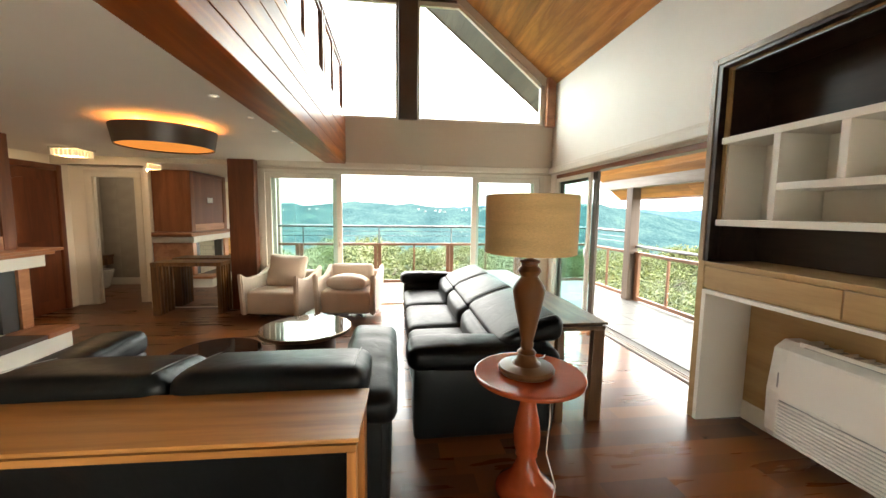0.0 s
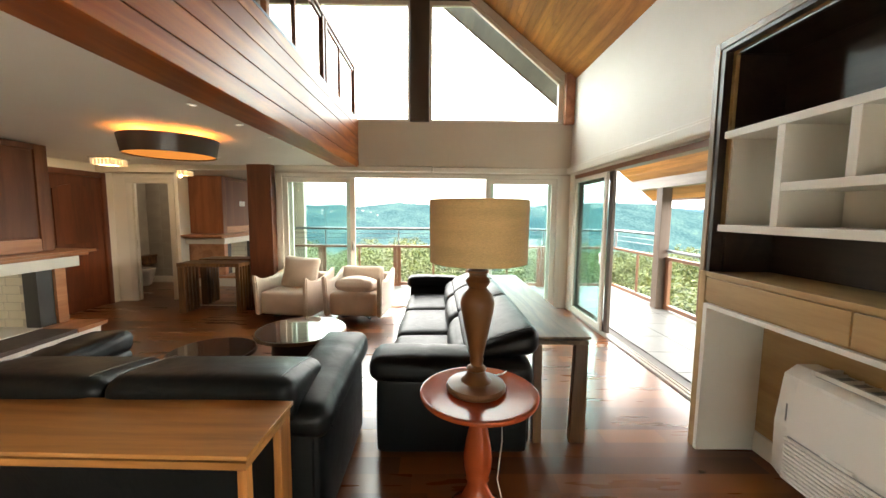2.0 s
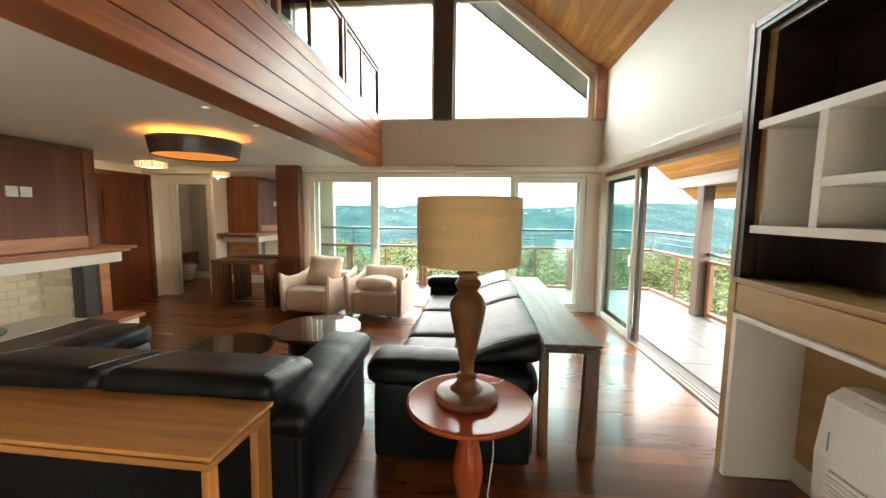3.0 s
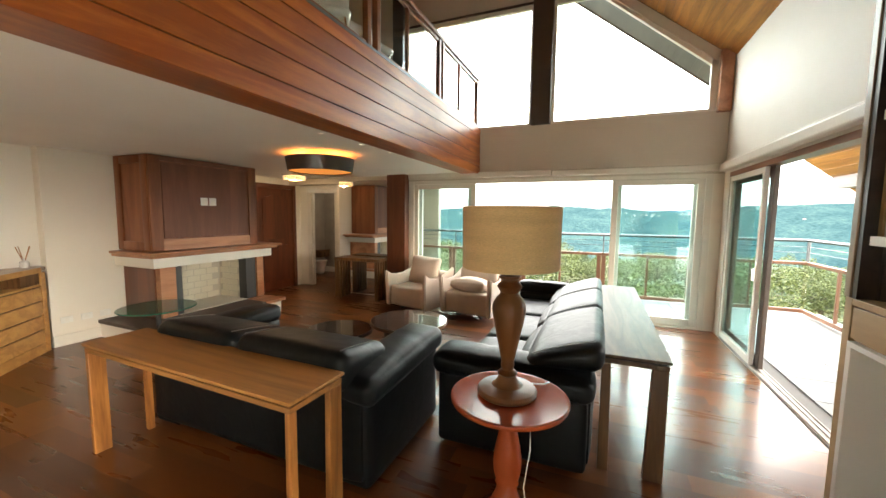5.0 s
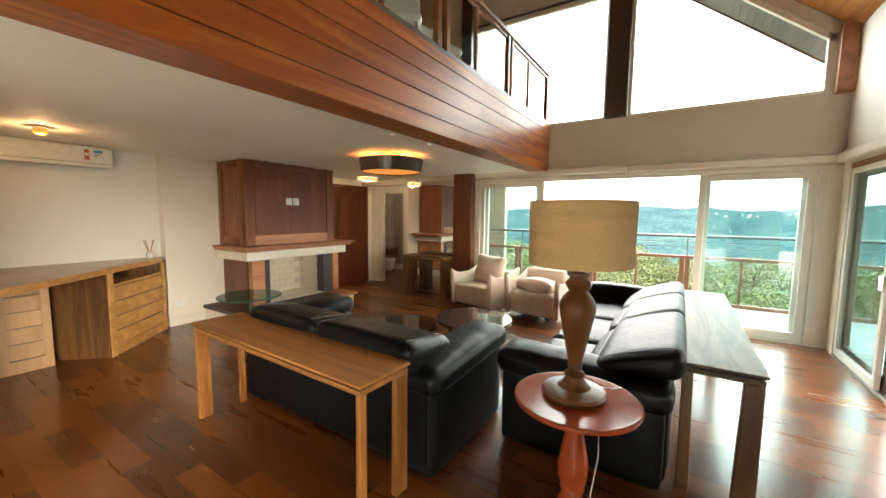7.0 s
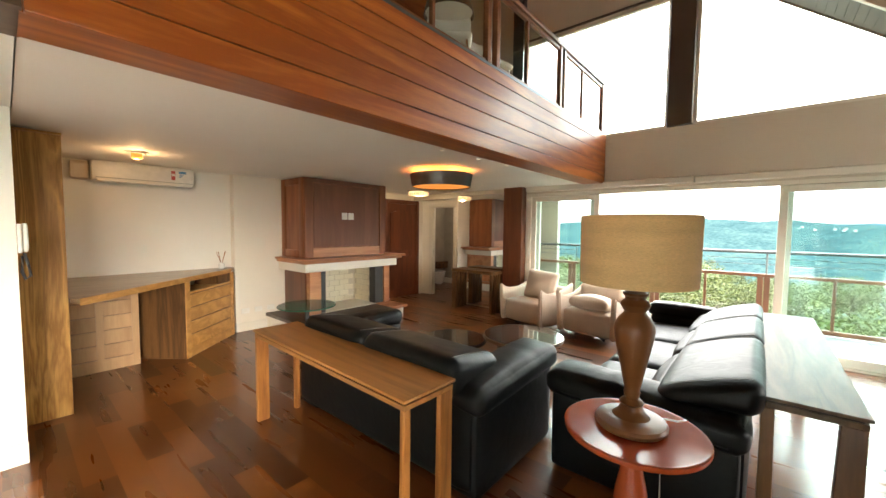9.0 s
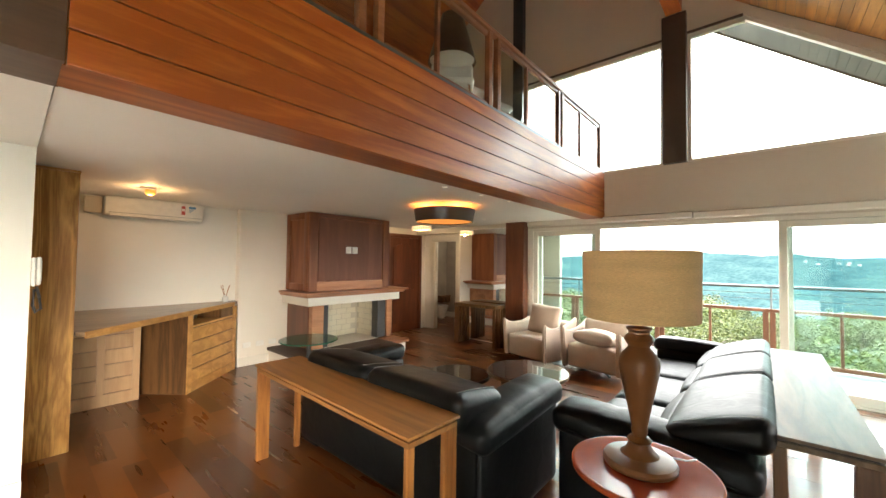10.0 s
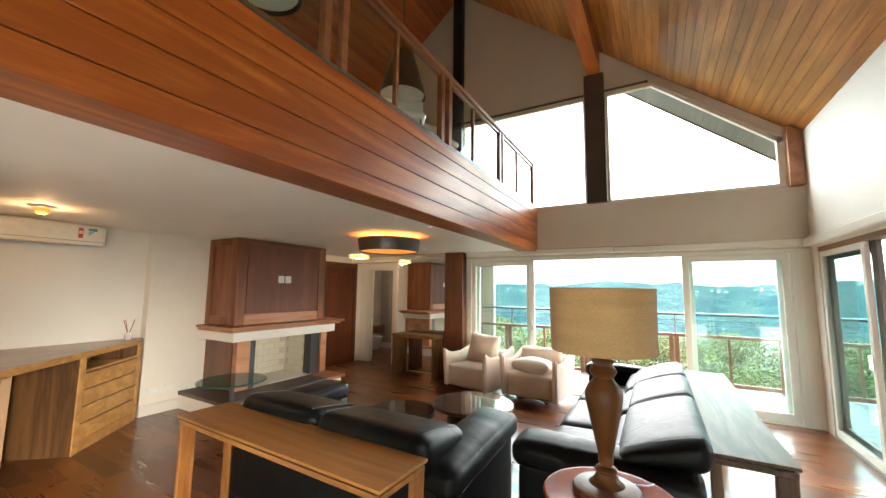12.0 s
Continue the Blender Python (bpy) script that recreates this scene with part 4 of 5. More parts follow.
FAR = woods("hazed_far_forest", [(0.30, (0.012, 0.028, 0.032)), (0.46, (0.019, 0.040, 0.044)), (0.60, (0.028, 0.053, 0.054)), (0.78, (0.044, 0.074, 0.058))], 0.012, 0.4)
land("ground", 2.0, 90, 26, 96, GROUND, "scrubby green hillside falling away below the deck", "ground")
land("backdrop", 90, 1900, 90, 300, FAR, "wooded valley and long ridge tinted blue-green for haze", "hills")
land("backdrop_far", 1900, 4700, 26, 200, HAZE, "far mountain ridges painted blue for haze", "hills")


def leaf_material(name, dark, light):
    m, n, l, b = nodes_of(name)
    geo = n.new("ShaderNodeNewGeometry")
    rp = ramp(n, [(0.0, dark), (1.0, light)])
    l.new(geo.outputs["Random Per Island"], rp.inputs[0])
    l.new(rp.outputs[0], b.inputs["Base Color"])
    b.inputs["Roughness"].default_value = 0.6
    out = n["Material Output"]
    tr = n.new("ShaderNodeBsdfTranslucent")
    l.new(rp.outputs[0], tr.inputs[0])
    ms = n.new("ShaderNodeMixShader")
    ms.inputs[0].default_value = 0.3
    l.new(b.outputs[0], ms.inputs[1])
    l.new(tr.outputs[0], ms.inputs[2])
    l.new(ms.outputs[0], out.inputs[0])
    return m


LEAF = leaf_material("green_leaves", (0.022, 0.036, 0.008), (0.115, 0.125, 0.030))
BARK = wood("bark", (0.05, 0.04, 0.03), (0.12, 0.09, 0.07), "z", 0.9, 6)


def crown_mesh(seed, clumps, leaves, spread, height):
    rnd = random.Random(seed)
    verts, faces = [], []
    for _ in range(clumps):
        a, u = rnd.uniform(0, 2 * math.pi), rnd.random() ** 0.5
        h = rnd.uniform(-0.35, 0.9)
        rr = spread * u * (1 - max(0, h) ** 2 * 0.75)
        c = Vector((rr * math.cos(a), rr * math.sin(a), height + h * spread * 0.75))
        s = rnd.uniform(0.22, 0.48)
        for _ in range(leaves):
            d = Vector((rnd.gauss(0, 1), rnd.gauss(0, 1), rnd.gauss(0, 0.8)))
            p = c + d.normalized() * s * rnd.uniform(0.5, 1.0)
            t = Vector((rnd.gauss(0, 1), rnd.gauss(0, 1), rnd.gauss(0, 0.6))).normalized()
            w = t.cross(Vector((rnd.gauss(0, 1), rnd.gauss(0, 1), 1))).normalized()
            k, q = rnd.uniform(0.05, 0.10), rnd.uniform(0.03, 0.055)
            i = len(verts)
            verts += [tuple(p - t * k), tuple(p + w * q), tuple(p + t * k), tuple(p - w * q)]
            faces.append((i, i + 1, i + 2, i + 3))
    me = bpy.data.meshes.new("crown")
    me.from_pydata(verts, [], faces)
    me.materials.append(LEAF)
    return me


def tree(seed, spread, height):
    t = thing("tree", "bushy green tree on the hillside below the deck", "tree", group="trees below the deck")
    bm = tube([(0, 0, -0.5), (0.06, 0.02, height * 0.5), (0.0, 0.1, height)], 0.11, 8)
    for k in range(5):
        a = k * 1.27 + seed
        b2 = tube([(0, 0.05, height * 0.55), (spread * 0.3 * math.cos(a), spread * 0.3 * math.sin(a), height * 0.85), (spread * 0.65 * math.cos(a), spread * 0.65 * math.sin(a), height + 0.2)], 0.045, 6)
        tmp = bpy.data.meshes.new("limb")
        b2.to_mesh(tmp)
        b2.free()
        bm.from_mesh(tmp)
    part("trunk", bm, BARK, t)
    quick("crown", crown_mesh(seed, 70, 42, spread, height), t)
    return t


kinds = [tree(1, 2.0, 1.5), tree(2, 1.7, 1.2), tree(3, 2.3, 1.9)]
rt = random.Random(11)
spots = []
while len(spots) < 240:
    a, r = radians(rt.uniform(-42, 88)), rt.uniform(12.0, 44)
    x, y = r * math.sin(a), r * math.cos(a)
    if x > 6.8 or y > 12.5:
        spots.append((x, y))
for k, (x, y) in enumerate(spots):
    s = rt.uniform(0.6, 1.0)
    m = Matrix.Translation((x, y, hill(x, y) - (1.9 if x > y else 0.3))) @ Matrix.Rotation(rt.uniform(0, 6.28), 4, "Z") @ Matrix.Scale(s, 4)
    base = kinds[k % 3]
    if k < 3:
        base.matrix_world = m
    else:
        c = copy_thing(base, Matrix.Translation(m.translation) @ Matrix.Rotation(rt.uniform(0, 6.28), 4, "Z"))
        c.scale = (s, s, s * rt.uniform(0.85, 1.1))


def house(m):
    h = thing("house", "small pale house far off on the wooded ridge", "house", m, "houses on the ridge")
    part("wall", box((-3, -2, -1.5), (3, 2, 2)), FAR_WALL, h)
    part("roof", prism([(-2.3, 2), (2.3, 2), (0, 3.3)], -3.3, 3.3, "yz"), TERRA_ROOF, h)
    for x in (-1.8, 0, 1.8):
        part("window", box((x - 0.4, -2.04, 0.2), (x + 0.4, -1.98, 1.4)), DARK_FRAME, h)
    return h


FAR_WALL = paint("far_house_paint", (0.22, 0.23, 0.23), 0.8, 0.1)
TERRA_ROOF = paint("roof_tile_paint", (0.10, 0.08, 0.075), 0.8, 0.15)
rh = random.Random(8)
first = None
for k in range(30):
    a, r = radians(rh.choice((rh.uniform(-26, -8), rh.uniform(2, 26), rh.uniform(6, 18)))), rh.uniform(1330, 1440)
    x, y = r * math.sin(a), r * math.cos(a)
    m = pose(x, y, hill(x, y) + 1.6, 0, 0, rh.uniform(-40, 40))
    if first is None:
        first = house(m)
    else:
        copy_thing(first, m)


# ---- seating ----
def wedge_top(y, top, drop):
    return top - drop * max(0.0, min(1.0, (y + 0.06) / 0.54)) ** 1.45


def wedge(x0, x1, top, drop, seed, low=0.615, deep=0.48):
    """Headrest cushion, thick along the back and thinning towards the seat."""
    bm = soft((x0, -0.06, low), (x1, deep, top), 0.085, (0.008, 0.0, 0.012), 14, 0.004, seed)
    for v in bm.verts:
        f = max(0.0, (v.co.z - 0.60) / (top - 0.60))
        v.co.z += f * (wedge_top(v.co.y, top, drop) - top)
    return bm


def pad_rise(y, amp):
    """An arm pad climbs towards the front and dips again at its end."""
    return amp * math.sin((y - 0.25) * 1.9) - 0.006


def sofa(label, m, seats, width, arm_w, back_tilts, heads, drop, low, deep, over, inner, rise, lift):
    """Leather sofa, faces +y, its back along x at y = 0; x from 0 to width (base)."""
    s = thing("sofa", label, "sofa", m)
    part("base", soft((0.02, 0.02, 0.03), (width - 0.02, 1.0, 0.34), 0.05, (0, 0.01, 0)), BLACK_LEATHER, s)
    part("back_shell", soft((0.01, 0.0, 0.05), (width - 0.01, 0.34, 0.66), 0.05, (0, 0.015, 0)), BLACK_LEATHER, s)
    inner0, inner1 = arm_w, width - arm_w
    w = (inner1 - inner0) / seats
    for k in range(seats):
        a, b = inner0 + k * w + 0.004, inner0 + (k + 1) * w - 0.004
        part("seat_cushion", soft((a, 0.20, 0.26), (b, 1.06, 0.46), 0.07, (0.005, 0.02, 0.03), 12, 0.004, k), BLACK_LEATHER, s)
        part("back_cushion", soft((a, 0.14, 0.38), (b, 0.53, 0.665), 0.10, (0.0, 0.035, 0.0), 12, 0.005, k + 5), BLACK_LEATHER, s)
        tilt = back_tilts[k]
        a, b = (heads[0] if k == 0 else a), (heads[1] if k == seats - 1 else b)
        top = 0.905 + tilt
        head = part("headrest", wedge(a, b, top, drop, k, low, deep), BLACK_LEATHER, s)
        for xs in (a + 0.06, b - 0.06):
            part("seam", tube([(xs, y, wedge_top(y, top, drop) + 0.003) for y in (0.0, 0.05, 0.1, 0.16, 0.22, 0.28, 0.34, 0.40)], 0.0018, 5), STITCH, head)
    for x0, x1, side in ((-over, arm_w + inner, -1), (width - arm_w - inner, width + over, 1)):
        part("arm_body", soft((max(x0, -0.02), 0.03, 0.012), (min(x1, width + 0.02), 1.06, 0.56 + lift), 0.035, (0.012, 0.01, 0)), BLACK_LEATHER, s)
        pad = soft((x0, 0.0, 0.505 + lift), (x1, 1.10, 0.675 + lift), 0.065, (0.006, 0.015, 0.030), 22, 0.007, side + 9)
        for v in pad.verts:
            crease = sum(math.exp(-((v.co.y - y0) / 0.028) ** 2) for y0 in (0.36, 0.74))
            v.co.z += pad_rise(v.co.y, rise) - 0.05 * side * (v.co.x - (x0 + x1) / 2) - (0.007 * crease if v.co.z > 0.60 + lift else 0.0)
        arm = part("arm_pad", pad, BLACK_LEATHER, s)
        xs = x1 - 0.004 if side > 0 else x0 + 0.004
        edge = -0.05 * side * (xs - (x0 + x1) / 2)
        part("piping", tube([(xs, 0.08 + 0.09 * k, 0.548 + lift + edge + pad_rise(0.08 + 0.09 * k, rise)) for k in range(11)], 0.006, 6), BLACK_LEATHER, arm)
    for x in (0.12, width - 0.12):
        for y in (0.1, 0.9):
            part("foot", lathe([(0.025, 0.0), (0.03, 0.04)], 16, (x, y)), BLACK_POST, s)
    return s


sofa("black leather two-seat sofa with a console behind it", pose(-1.47, 2.03, 0), 2, 1.99, 0.20, (-0.03, -0.025), (0.16, 1.90), 0.08, 0.615, 0.46, 0.06, 0.07, 0.03, 0.055)
sofa("long black leather three-seat sofa with raised headrests", pose(1.76, 2.74, 0, 0, 0, 90), 3, 3.34, 0.24, (-0.02, -0.03, -0.04), (0.02, 3.02), 0.18, 0.68, 0.45, 0.05, 0.03, 0.03, 0.0)


def armchair(label, m, flat):
    """Upholstered tub chair on a swivel foot; faces -y, centred on x."""
    c = thing("armchair", label, "armchair", m, "armchairs by the window")
    part("seat_block", soft((-0.37, -0.36, 0.08), (0.37, 0.30, 0.43), 0.04, (0, 0.012, 0.015)), BEIGE, c)
    back = soft((-0.44, 0.22, 0.11), (0.44, 0.40, 0.66), 0.05, (0, 0.02, 0))
    for v in back.verts:
        v.co.y += 0.12 * max(0, v.co.z - 0.3)
    part("backrest", back, BEIGE, c)
    for side in (-1, 1):
        a = prism([(-0.39, 0.07), (0.36, 0.07), (0.44, 0.74), (0.30, 0.68), (0.08, 0.61), (-0.15, 0.60), (-0.30, 0.63), (-0.42, 0.70)], 0, 0.075, "yz")
        bmesh.ops.bevel(a, geom=[e for e in a.edges], offset=0.018, segments=3, affect="EDGES")
        for v in a.verts:
            lean = 0.07 * max(0.0, v.co.z - 0.4)
            v.co.x = side * (0.375 + v.co.x + lean) if side > 0 else -(0.375 + v.co.x + lean)
        bmesh.ops.recalc_face_normals(a, faces=a.faces)
        part("armrest", a, BEIGE, c)
    cu = soft((-0.29, -0.07, -0.25), (0.29, 0.07, 0.25), 0.06, (0, 0.075, 0), 12, 0.006, 3)
    for v in cu.verts:
        f = abs(v.co.x / 0.29) ** 3 * abs(v.co.z / 0.25) ** 3
        v.co *= 1 + 0.07 * f
    turn = pose(0, -0.10, 0.52, 80, 0, 2) if flat else pose(0.02, 0.14, 0.67, -14, 4, 3)
    bmesh.ops.transform(cu, matrix=turn, verts=cu.verts)
    part("cushion", cu, BEIGE, c)
    if flat:
        c2 = soft((-0.34, 0.12, 0.48), (0.34, 0.25, 0.78), 0.06, (0, 0.03, 0.0), 12, 0.005, 8)
        part("back_cushion", c2, BEIGE, c)
    part("swivel_post", lathe([(0.03, 0.03), (0.03, 0.12)], 16), STEEL_DARK, c)
    for k in range(4):
        a = radians(45 + 90 * k)
        part("foot_arm", tube([(0, 0, 0.05), (0.33 * math.cos(a), 0.33 * math.sin(a), 0.02)], 0.018, 8), STEEL_DARK, c)
    return c


armchair("beige upholstered armchair with an upright cushion", pose(-1.19, 6.26, 0, 0, 0, -13), False)
armchair("beige upholstered swivel armchair with a cushion on its seat", pose(-0.14, 6.24, 0, 0, 0, -7), True)


# ---- tables ----
def console(label, m, lx, ly, h, top_mat, leg_mat, grain_y=False):
    """Long narrow table from the local origin to (lx, ly)."""
    t = thing("console_table", label, "console table", m)
    part("tabletop", box((-0.012, -0.012, h - 0.018), (lx + 0.012, ly + 0.012, h), 0.003), top_mat, t)
    part("apron", boxes(((0, 0, h - 0.062), (lx, 0.02, h - 0.034)), ((0, ly - 0.02, h - 0.062), (lx, ly, h - 0.034)), ((0, 0.02, h - 0.062), (0.02, ly - 0.02, h - 0.034)), ((lx - 0.02, 0.02, h - 0.062), (lx, ly - 0.02, h - 0.034))), top_mat, t)
    # Near-black filler draws the shadow line between top and apron.
    part("shadow_gap", box((0.016, 0.016, h - 0.036), (lx - 0.014, ly - 0.014, h - 0.0185)), WENGE, t, "dark strip standing in for the shade under the top")
    for x in (0, 1):
        for y in (0, 1):
            wx, wy = (0.035, 0.10 if x == y else 0.045) if not grain_y else (0.09 if x else 0.055, 0.06)
            x0 = 0 if x == 0 else lx - wx
            y0 = 0 if y == 0 else ly - wy
            leg = box((x0, y0, 0), (x0 + wx, y0 + wy, h - 0.063), 0.006)
            for v in leg.verts:
                k = 1 - v.co.z / h
                v.co.x += (-1 if x else 1) * 0.25 * wx * k * (1 if (v.co.x > x0 + wx / 2) != bool(x) else 0)
            part("leg", leg, leg_mat, t)
    return t


console("oak console table behind the black sofa", pose(-1.45, 1.632, 0, 0, 0, -1.7), 1.875, 0.375, 0.79, OAK_TOP, OAK_LEG)
# Top and legs both take the oak with shade in its colour.
console("long oak table, toned dark for shade, behind the three-seat sofa", pose(1.80, 2.86, 0), 0.385, 2.62, 0.80, OAK_TOP_SHADED, OAK_LEG_SHADED := wood("shaded_oak_leg_wood", (0.10, 0.045, 0.017), (0.22, 0.105, 0.04), "z", 0.36, 8, 0.05, 0.1, 0.5), True)

side = thing("side_table", "round terracotta lacquered pedestal side table", "side table", pose(1.335, 2.215, 0))
part("tabletop", lathe([(0.30, 0.690), (0.312, 0.696), (0.316, 0.708), (0.314, 0.716), (0.307, 0.7195), (0.303, 0.7200), (0.296, 0.7201), (0.02, 0.7201)], 72), TERRA, side)
part("pedestal", lathe([(0.175, 0.0), (0.175, 0.012), (0.165, 0.03), (0.13, 0.06), (0.085, 0.11), (0.058, 0.18), (0.052, 0.215), (0.066, 0.225), (0.062, 0.24), (0.078, 0.30), (0.079, 0.36), (0.066, 0.44), (0.047, 0.53), (0.042, 0.60), (0.055, 0.66), (0.09, 0.69)], 48), TERRA, side)

tl = thing("table_lamp", "turned brown wooden table lamp with a linen drum shade", "table lamp", pose(1.32, 2.225, 0.7215))
part("foot", lathe([(0.150, 0.0), (0.158, 0.008), (0.160, 0.022), (0.152, 0.036), (0.12, 0.046), (0.05, 0.056)], 56), LAMP_DISC, tl)
part("stem", lathe([(0.085, 0.05), (0.062, 0.068), (0.050, 0.092), (0.046, 0.105), (0.054, 0.115), (0.046, 0.126), (0.030, 0.135), (0.034, 0.15), (0.037, 0.165), (0.033, 0.178), (0.036, 0.19), (0.052, 0.27), (0.071, 0.36), (0.085, 0.43), (0.090, 0.47), (0.086, 0.495), (0.072, 0.522), (0.052, 0.545), (0.047, 0.556), (0.058, 0.572), (0.066, 0.588), (0.058, 0.604), (0.046, 0.614), (0.046, 0.625), (0.056, 0.635), (0.056, 0.645), (0.020, 0.655), (0.012, 0.70)], 48), LAMP_WOOD, tl)
sh = bmesh.new()
sn = 72
rings = []
for r, z in ((0.245, 0.687), (0.250, 0.690), (0.254, 1.002), (0.249, 1.006), (0.246, 1.000), (0.241, 0.694)):
    rings.append([sh.verts.new((r * math.cos(2 * math.pi * k / sn), r * math.sin(2 * math.pi * k / sn), z)) for k in range(sn)])
for a, b in zip(rings, rings[1:] + rings[:1]):
    for k in range(sn):
        sh.faces.new((a[k], a[(k + 1) % sn], b[(k + 1) % sn], b[k]))
bmesh.ops.recalc_face_normals(sh, faces=sh.faces)
part("shade", sh, LINEN, tl, "beige linen drum shade")
part("shade_ring", tube([(-0.244, 0, 0.71), (0, 0, 0.70), (0.244, 0, 0.71)], 0.003, 6), CHROME, tl)
part("cord", tube([(0.10, 0.10, 0.03), (0.17, 0.16, 0.012), (0.20, 0.21, 0.008)], 0.004, 6), PLASTIC, tl)
cord = thing("lamp_cord", "pale electric cord with a plug hanging beside the table", "cord", pose(1.335, 2.215, 0))
part("wire", tube([(0.12, -0.02, 0.68), (0.125, -0.03, 0.45), (0.10, -0.05, 0.25), (0.14, -0.10, 0.08), (0.05, -0.24, 0.012), (-0.16, -0.20, 0.01), (-0.22, -0.12, 0.02), (-0.26, -0.17, 0.05), (-0.22, -0.2, 0.03)], 0.0035, 6), PLASTIC, cord)
part("plug", soft((-0.24, -0.19, 0.0), (-0.19, -0.15, 0.03), 0.01, (0, 0, 0), 3), PLASTIC_GREY, cord)


def coffee(label, m, r, h, base_r, top):
    t = thing("coffee_table", label, "coffee table", m, "round coffee tables")
    part("rim", lathe([(r - 0.02, h - 0.045), (r, h - 0.038), (r, h - 0.004), (r - 0.012, h - 0.003)], 72), BRONZE if top is SMOKE_B else DRUM_BROWN, t)
    part("tabletop", lathe([(r - 0.014, h - 0.01), (r - 0.014, h + 0.001)], 72), top, t)
    part("drum_base", lathe([(base_r, 0.0), (base_r, h - 0.046)], 56), DRUM_BROWN, t)
    return t


coffee("large round coffee table with a bronze mirrored top", pose(-0.40, 4.36, 0), 0.48, 0.37, 0.31, SMOKE_B)
coffee("low round coffee table with a dark glass top", pose(-1.13, 3.93, 0), 0.40, 0.28, 0.26, SMOKE)
gt = thing("glass_side_table", "round green glass side table on a dark foot", "side table", pose(-3.29, 3.15, 0))
g = part("glass_top", lathe([(0.405, 0.488), (0.41, 0.492), (0.41, 0.502), (0.405, 0.506)], 64), GLASS_GREEN, gt)
g.visible_shadow = False
part("edge", tube([(0.408 * math.cos(2 * math.pi * k / 48), 0.408 * math.sin(2 * math.pi * k / 48), 0.497) for k in range(49)], 0.006, 6), plain("green_glass_edge", (0.05, 0.22, 0.15), 0.08, 1.0), gt)
part("column", lathe([(0.16, 0.0), (0.16, 0.015), (0.03, 0.03), (0.03, 0.46), (0.10, 0.486)], 32), SLATE, gt)

hc = thing("mirror_console", "dark slatted wooden console table before the mirror", "console table", pose(-3.10, 6.30, 0))
part("tabletop", box((0, 0, 0.76), (1.0, 0.40, 0.82), 0.004), OAK_DARK, hc)
for k in range(5):
    part("slat", box((0.0, 0.01 + k * 0.085, 0), (0.11, 0.045 + k * 0.085, 0.758), 0.003), OAK_DARK, hc)
for k in range(5):
    part("slat", box((0.93, 0.01 + k * 0.085, 0), (0.99, 0.045 + k * 0.085, 0.758), 0.003), OAK_DARK, hc)

# ---- fireplace ----
fp = thing("fireplace", "timber-clad fireplace with pale stone lintel and firebrick hearth", "fireplace", kind="")
part("chimney_breast", box((-4.375, 3.34, 1.16), (-3.66, 4.95, 2.43), 0.004), CHIM_WOOD, fp)
part("corner_board", box((-3.675, 3.325, 1.16), (-3.635, 3.47, 2.425), 0.006), CHIM_WOOD, fp)
part("corner_board", box((-3.675, 4.82, 1.16), (-3.635, 4.965, 2.425), 0.006), CHIM_WOOD, fp)
part("top_board", box((-3.672, 3.47, 2.36), (-3.638, 4.82, 2.425), 0.004), PANEL_WOOD, fp)
part("bottom_board", box((-3.672, 3.47, 1.16), (-3.638, 4.82, 1.31), 0.004), MANTEL_WOOD, fp)
part("front_panel", box((-3.668, 3.49, 1.33), (-3.648, 4.80, 2.345), 0.006), PANEL_WOOD, fp, "dark recessed front panel")
part("side_panel", boxes(((-4.37, 3.318, 1.16), (-4.25, 3.342, 2.425)), ((-3.80, 3.318, 1.16), (-3.676, 3.342, 2.425)), ((-4.25, 3.318, 1.16), (-3.80, 3.342, 1.28)), ((-4.25, 3.318, 2.32), (-3.80, 3.342, 2.425)), bevel=0.004), CHIM_WOOD, fp)
part("mantel_shelf", box((-4.375, 3.20, 1.115), (-3.47, 5.34, 1.150), 0.008), MANTEL_WOOD, fp)
part("mantel_moulding", box((-4.375, 3.225, 1.075), (-3.50, 5.26, 1.114), 0.012, 3), MANTEL_WOOD, fp)
part("lintel", box((-4.37, 3.26, 0.945), (-3.52, 5.14, 1.074), 0.004), LIME, fp, "pale limestone lintel")
part("left_cheek", box((-4.37, 3.36, 0.25), (-3.70, 3.41, 0.944), 0.004), COL_WOOD, fp)
part("left_pilaster", box((-3.72, 3.38, 0.25), (-3.60, 3.58, 0.944), 0.004), MANTEL_WOOD, fp)
part("right_pilaster", box((-4.37, 4.90, 0.25), (-3.60, 5.03, 0.944), 0.004), MANTEL_WOOD, fp)
part("black_jamb", box((-3.80, 3.582, 0.25), (-3.63, 3.68, 0.944), 0.004), SLATE, fp)
part("black_jamb", box((-3.80, 4.71, 0.25), (-3.63, 4.898, 0.944), 0.004), SLATE, fp)
part("firebox", boxes(((-4.37, 3.60, 0.25), (-4.30, 4.80, 0.944)), ((-4.30, 3.60, 0.25), (-3.82, 3.64, 0.944)), ((-4.30, 4.74, 0.25), (-3.82, 4.80, 0.944))), MORTAR, fp)
part("firebox_floor", box((-4.30, 3.64, 0.239), (-3.64, 4.74, 0.250)), LIME, fp, "pale stone firebox floor")
part("hearth_stone", box((-4.37, 3.05, 0.0), (-3.24, 5.06, 0.19), 0.004), LIME, fp, "pale limestone hearth block")
part("hearth_slab", box((-4.37, 3.03, 0.19), (-3.21, 4.72, 0.238), 0.004), HEARTH, fp, "dark brown stone hearth slab")
part("hearth_end", box((-4.37, 4.72, 0.19), (-3.20, 5.12, 0.240), 0.004), MANTEL_WOOD, fp, "honey-coloured timber hearth end")
brick_me = mesh_of("brick", box((0, 0, 0), (0.008, 0.205, 0.094), 0.004, 1), BRICK)
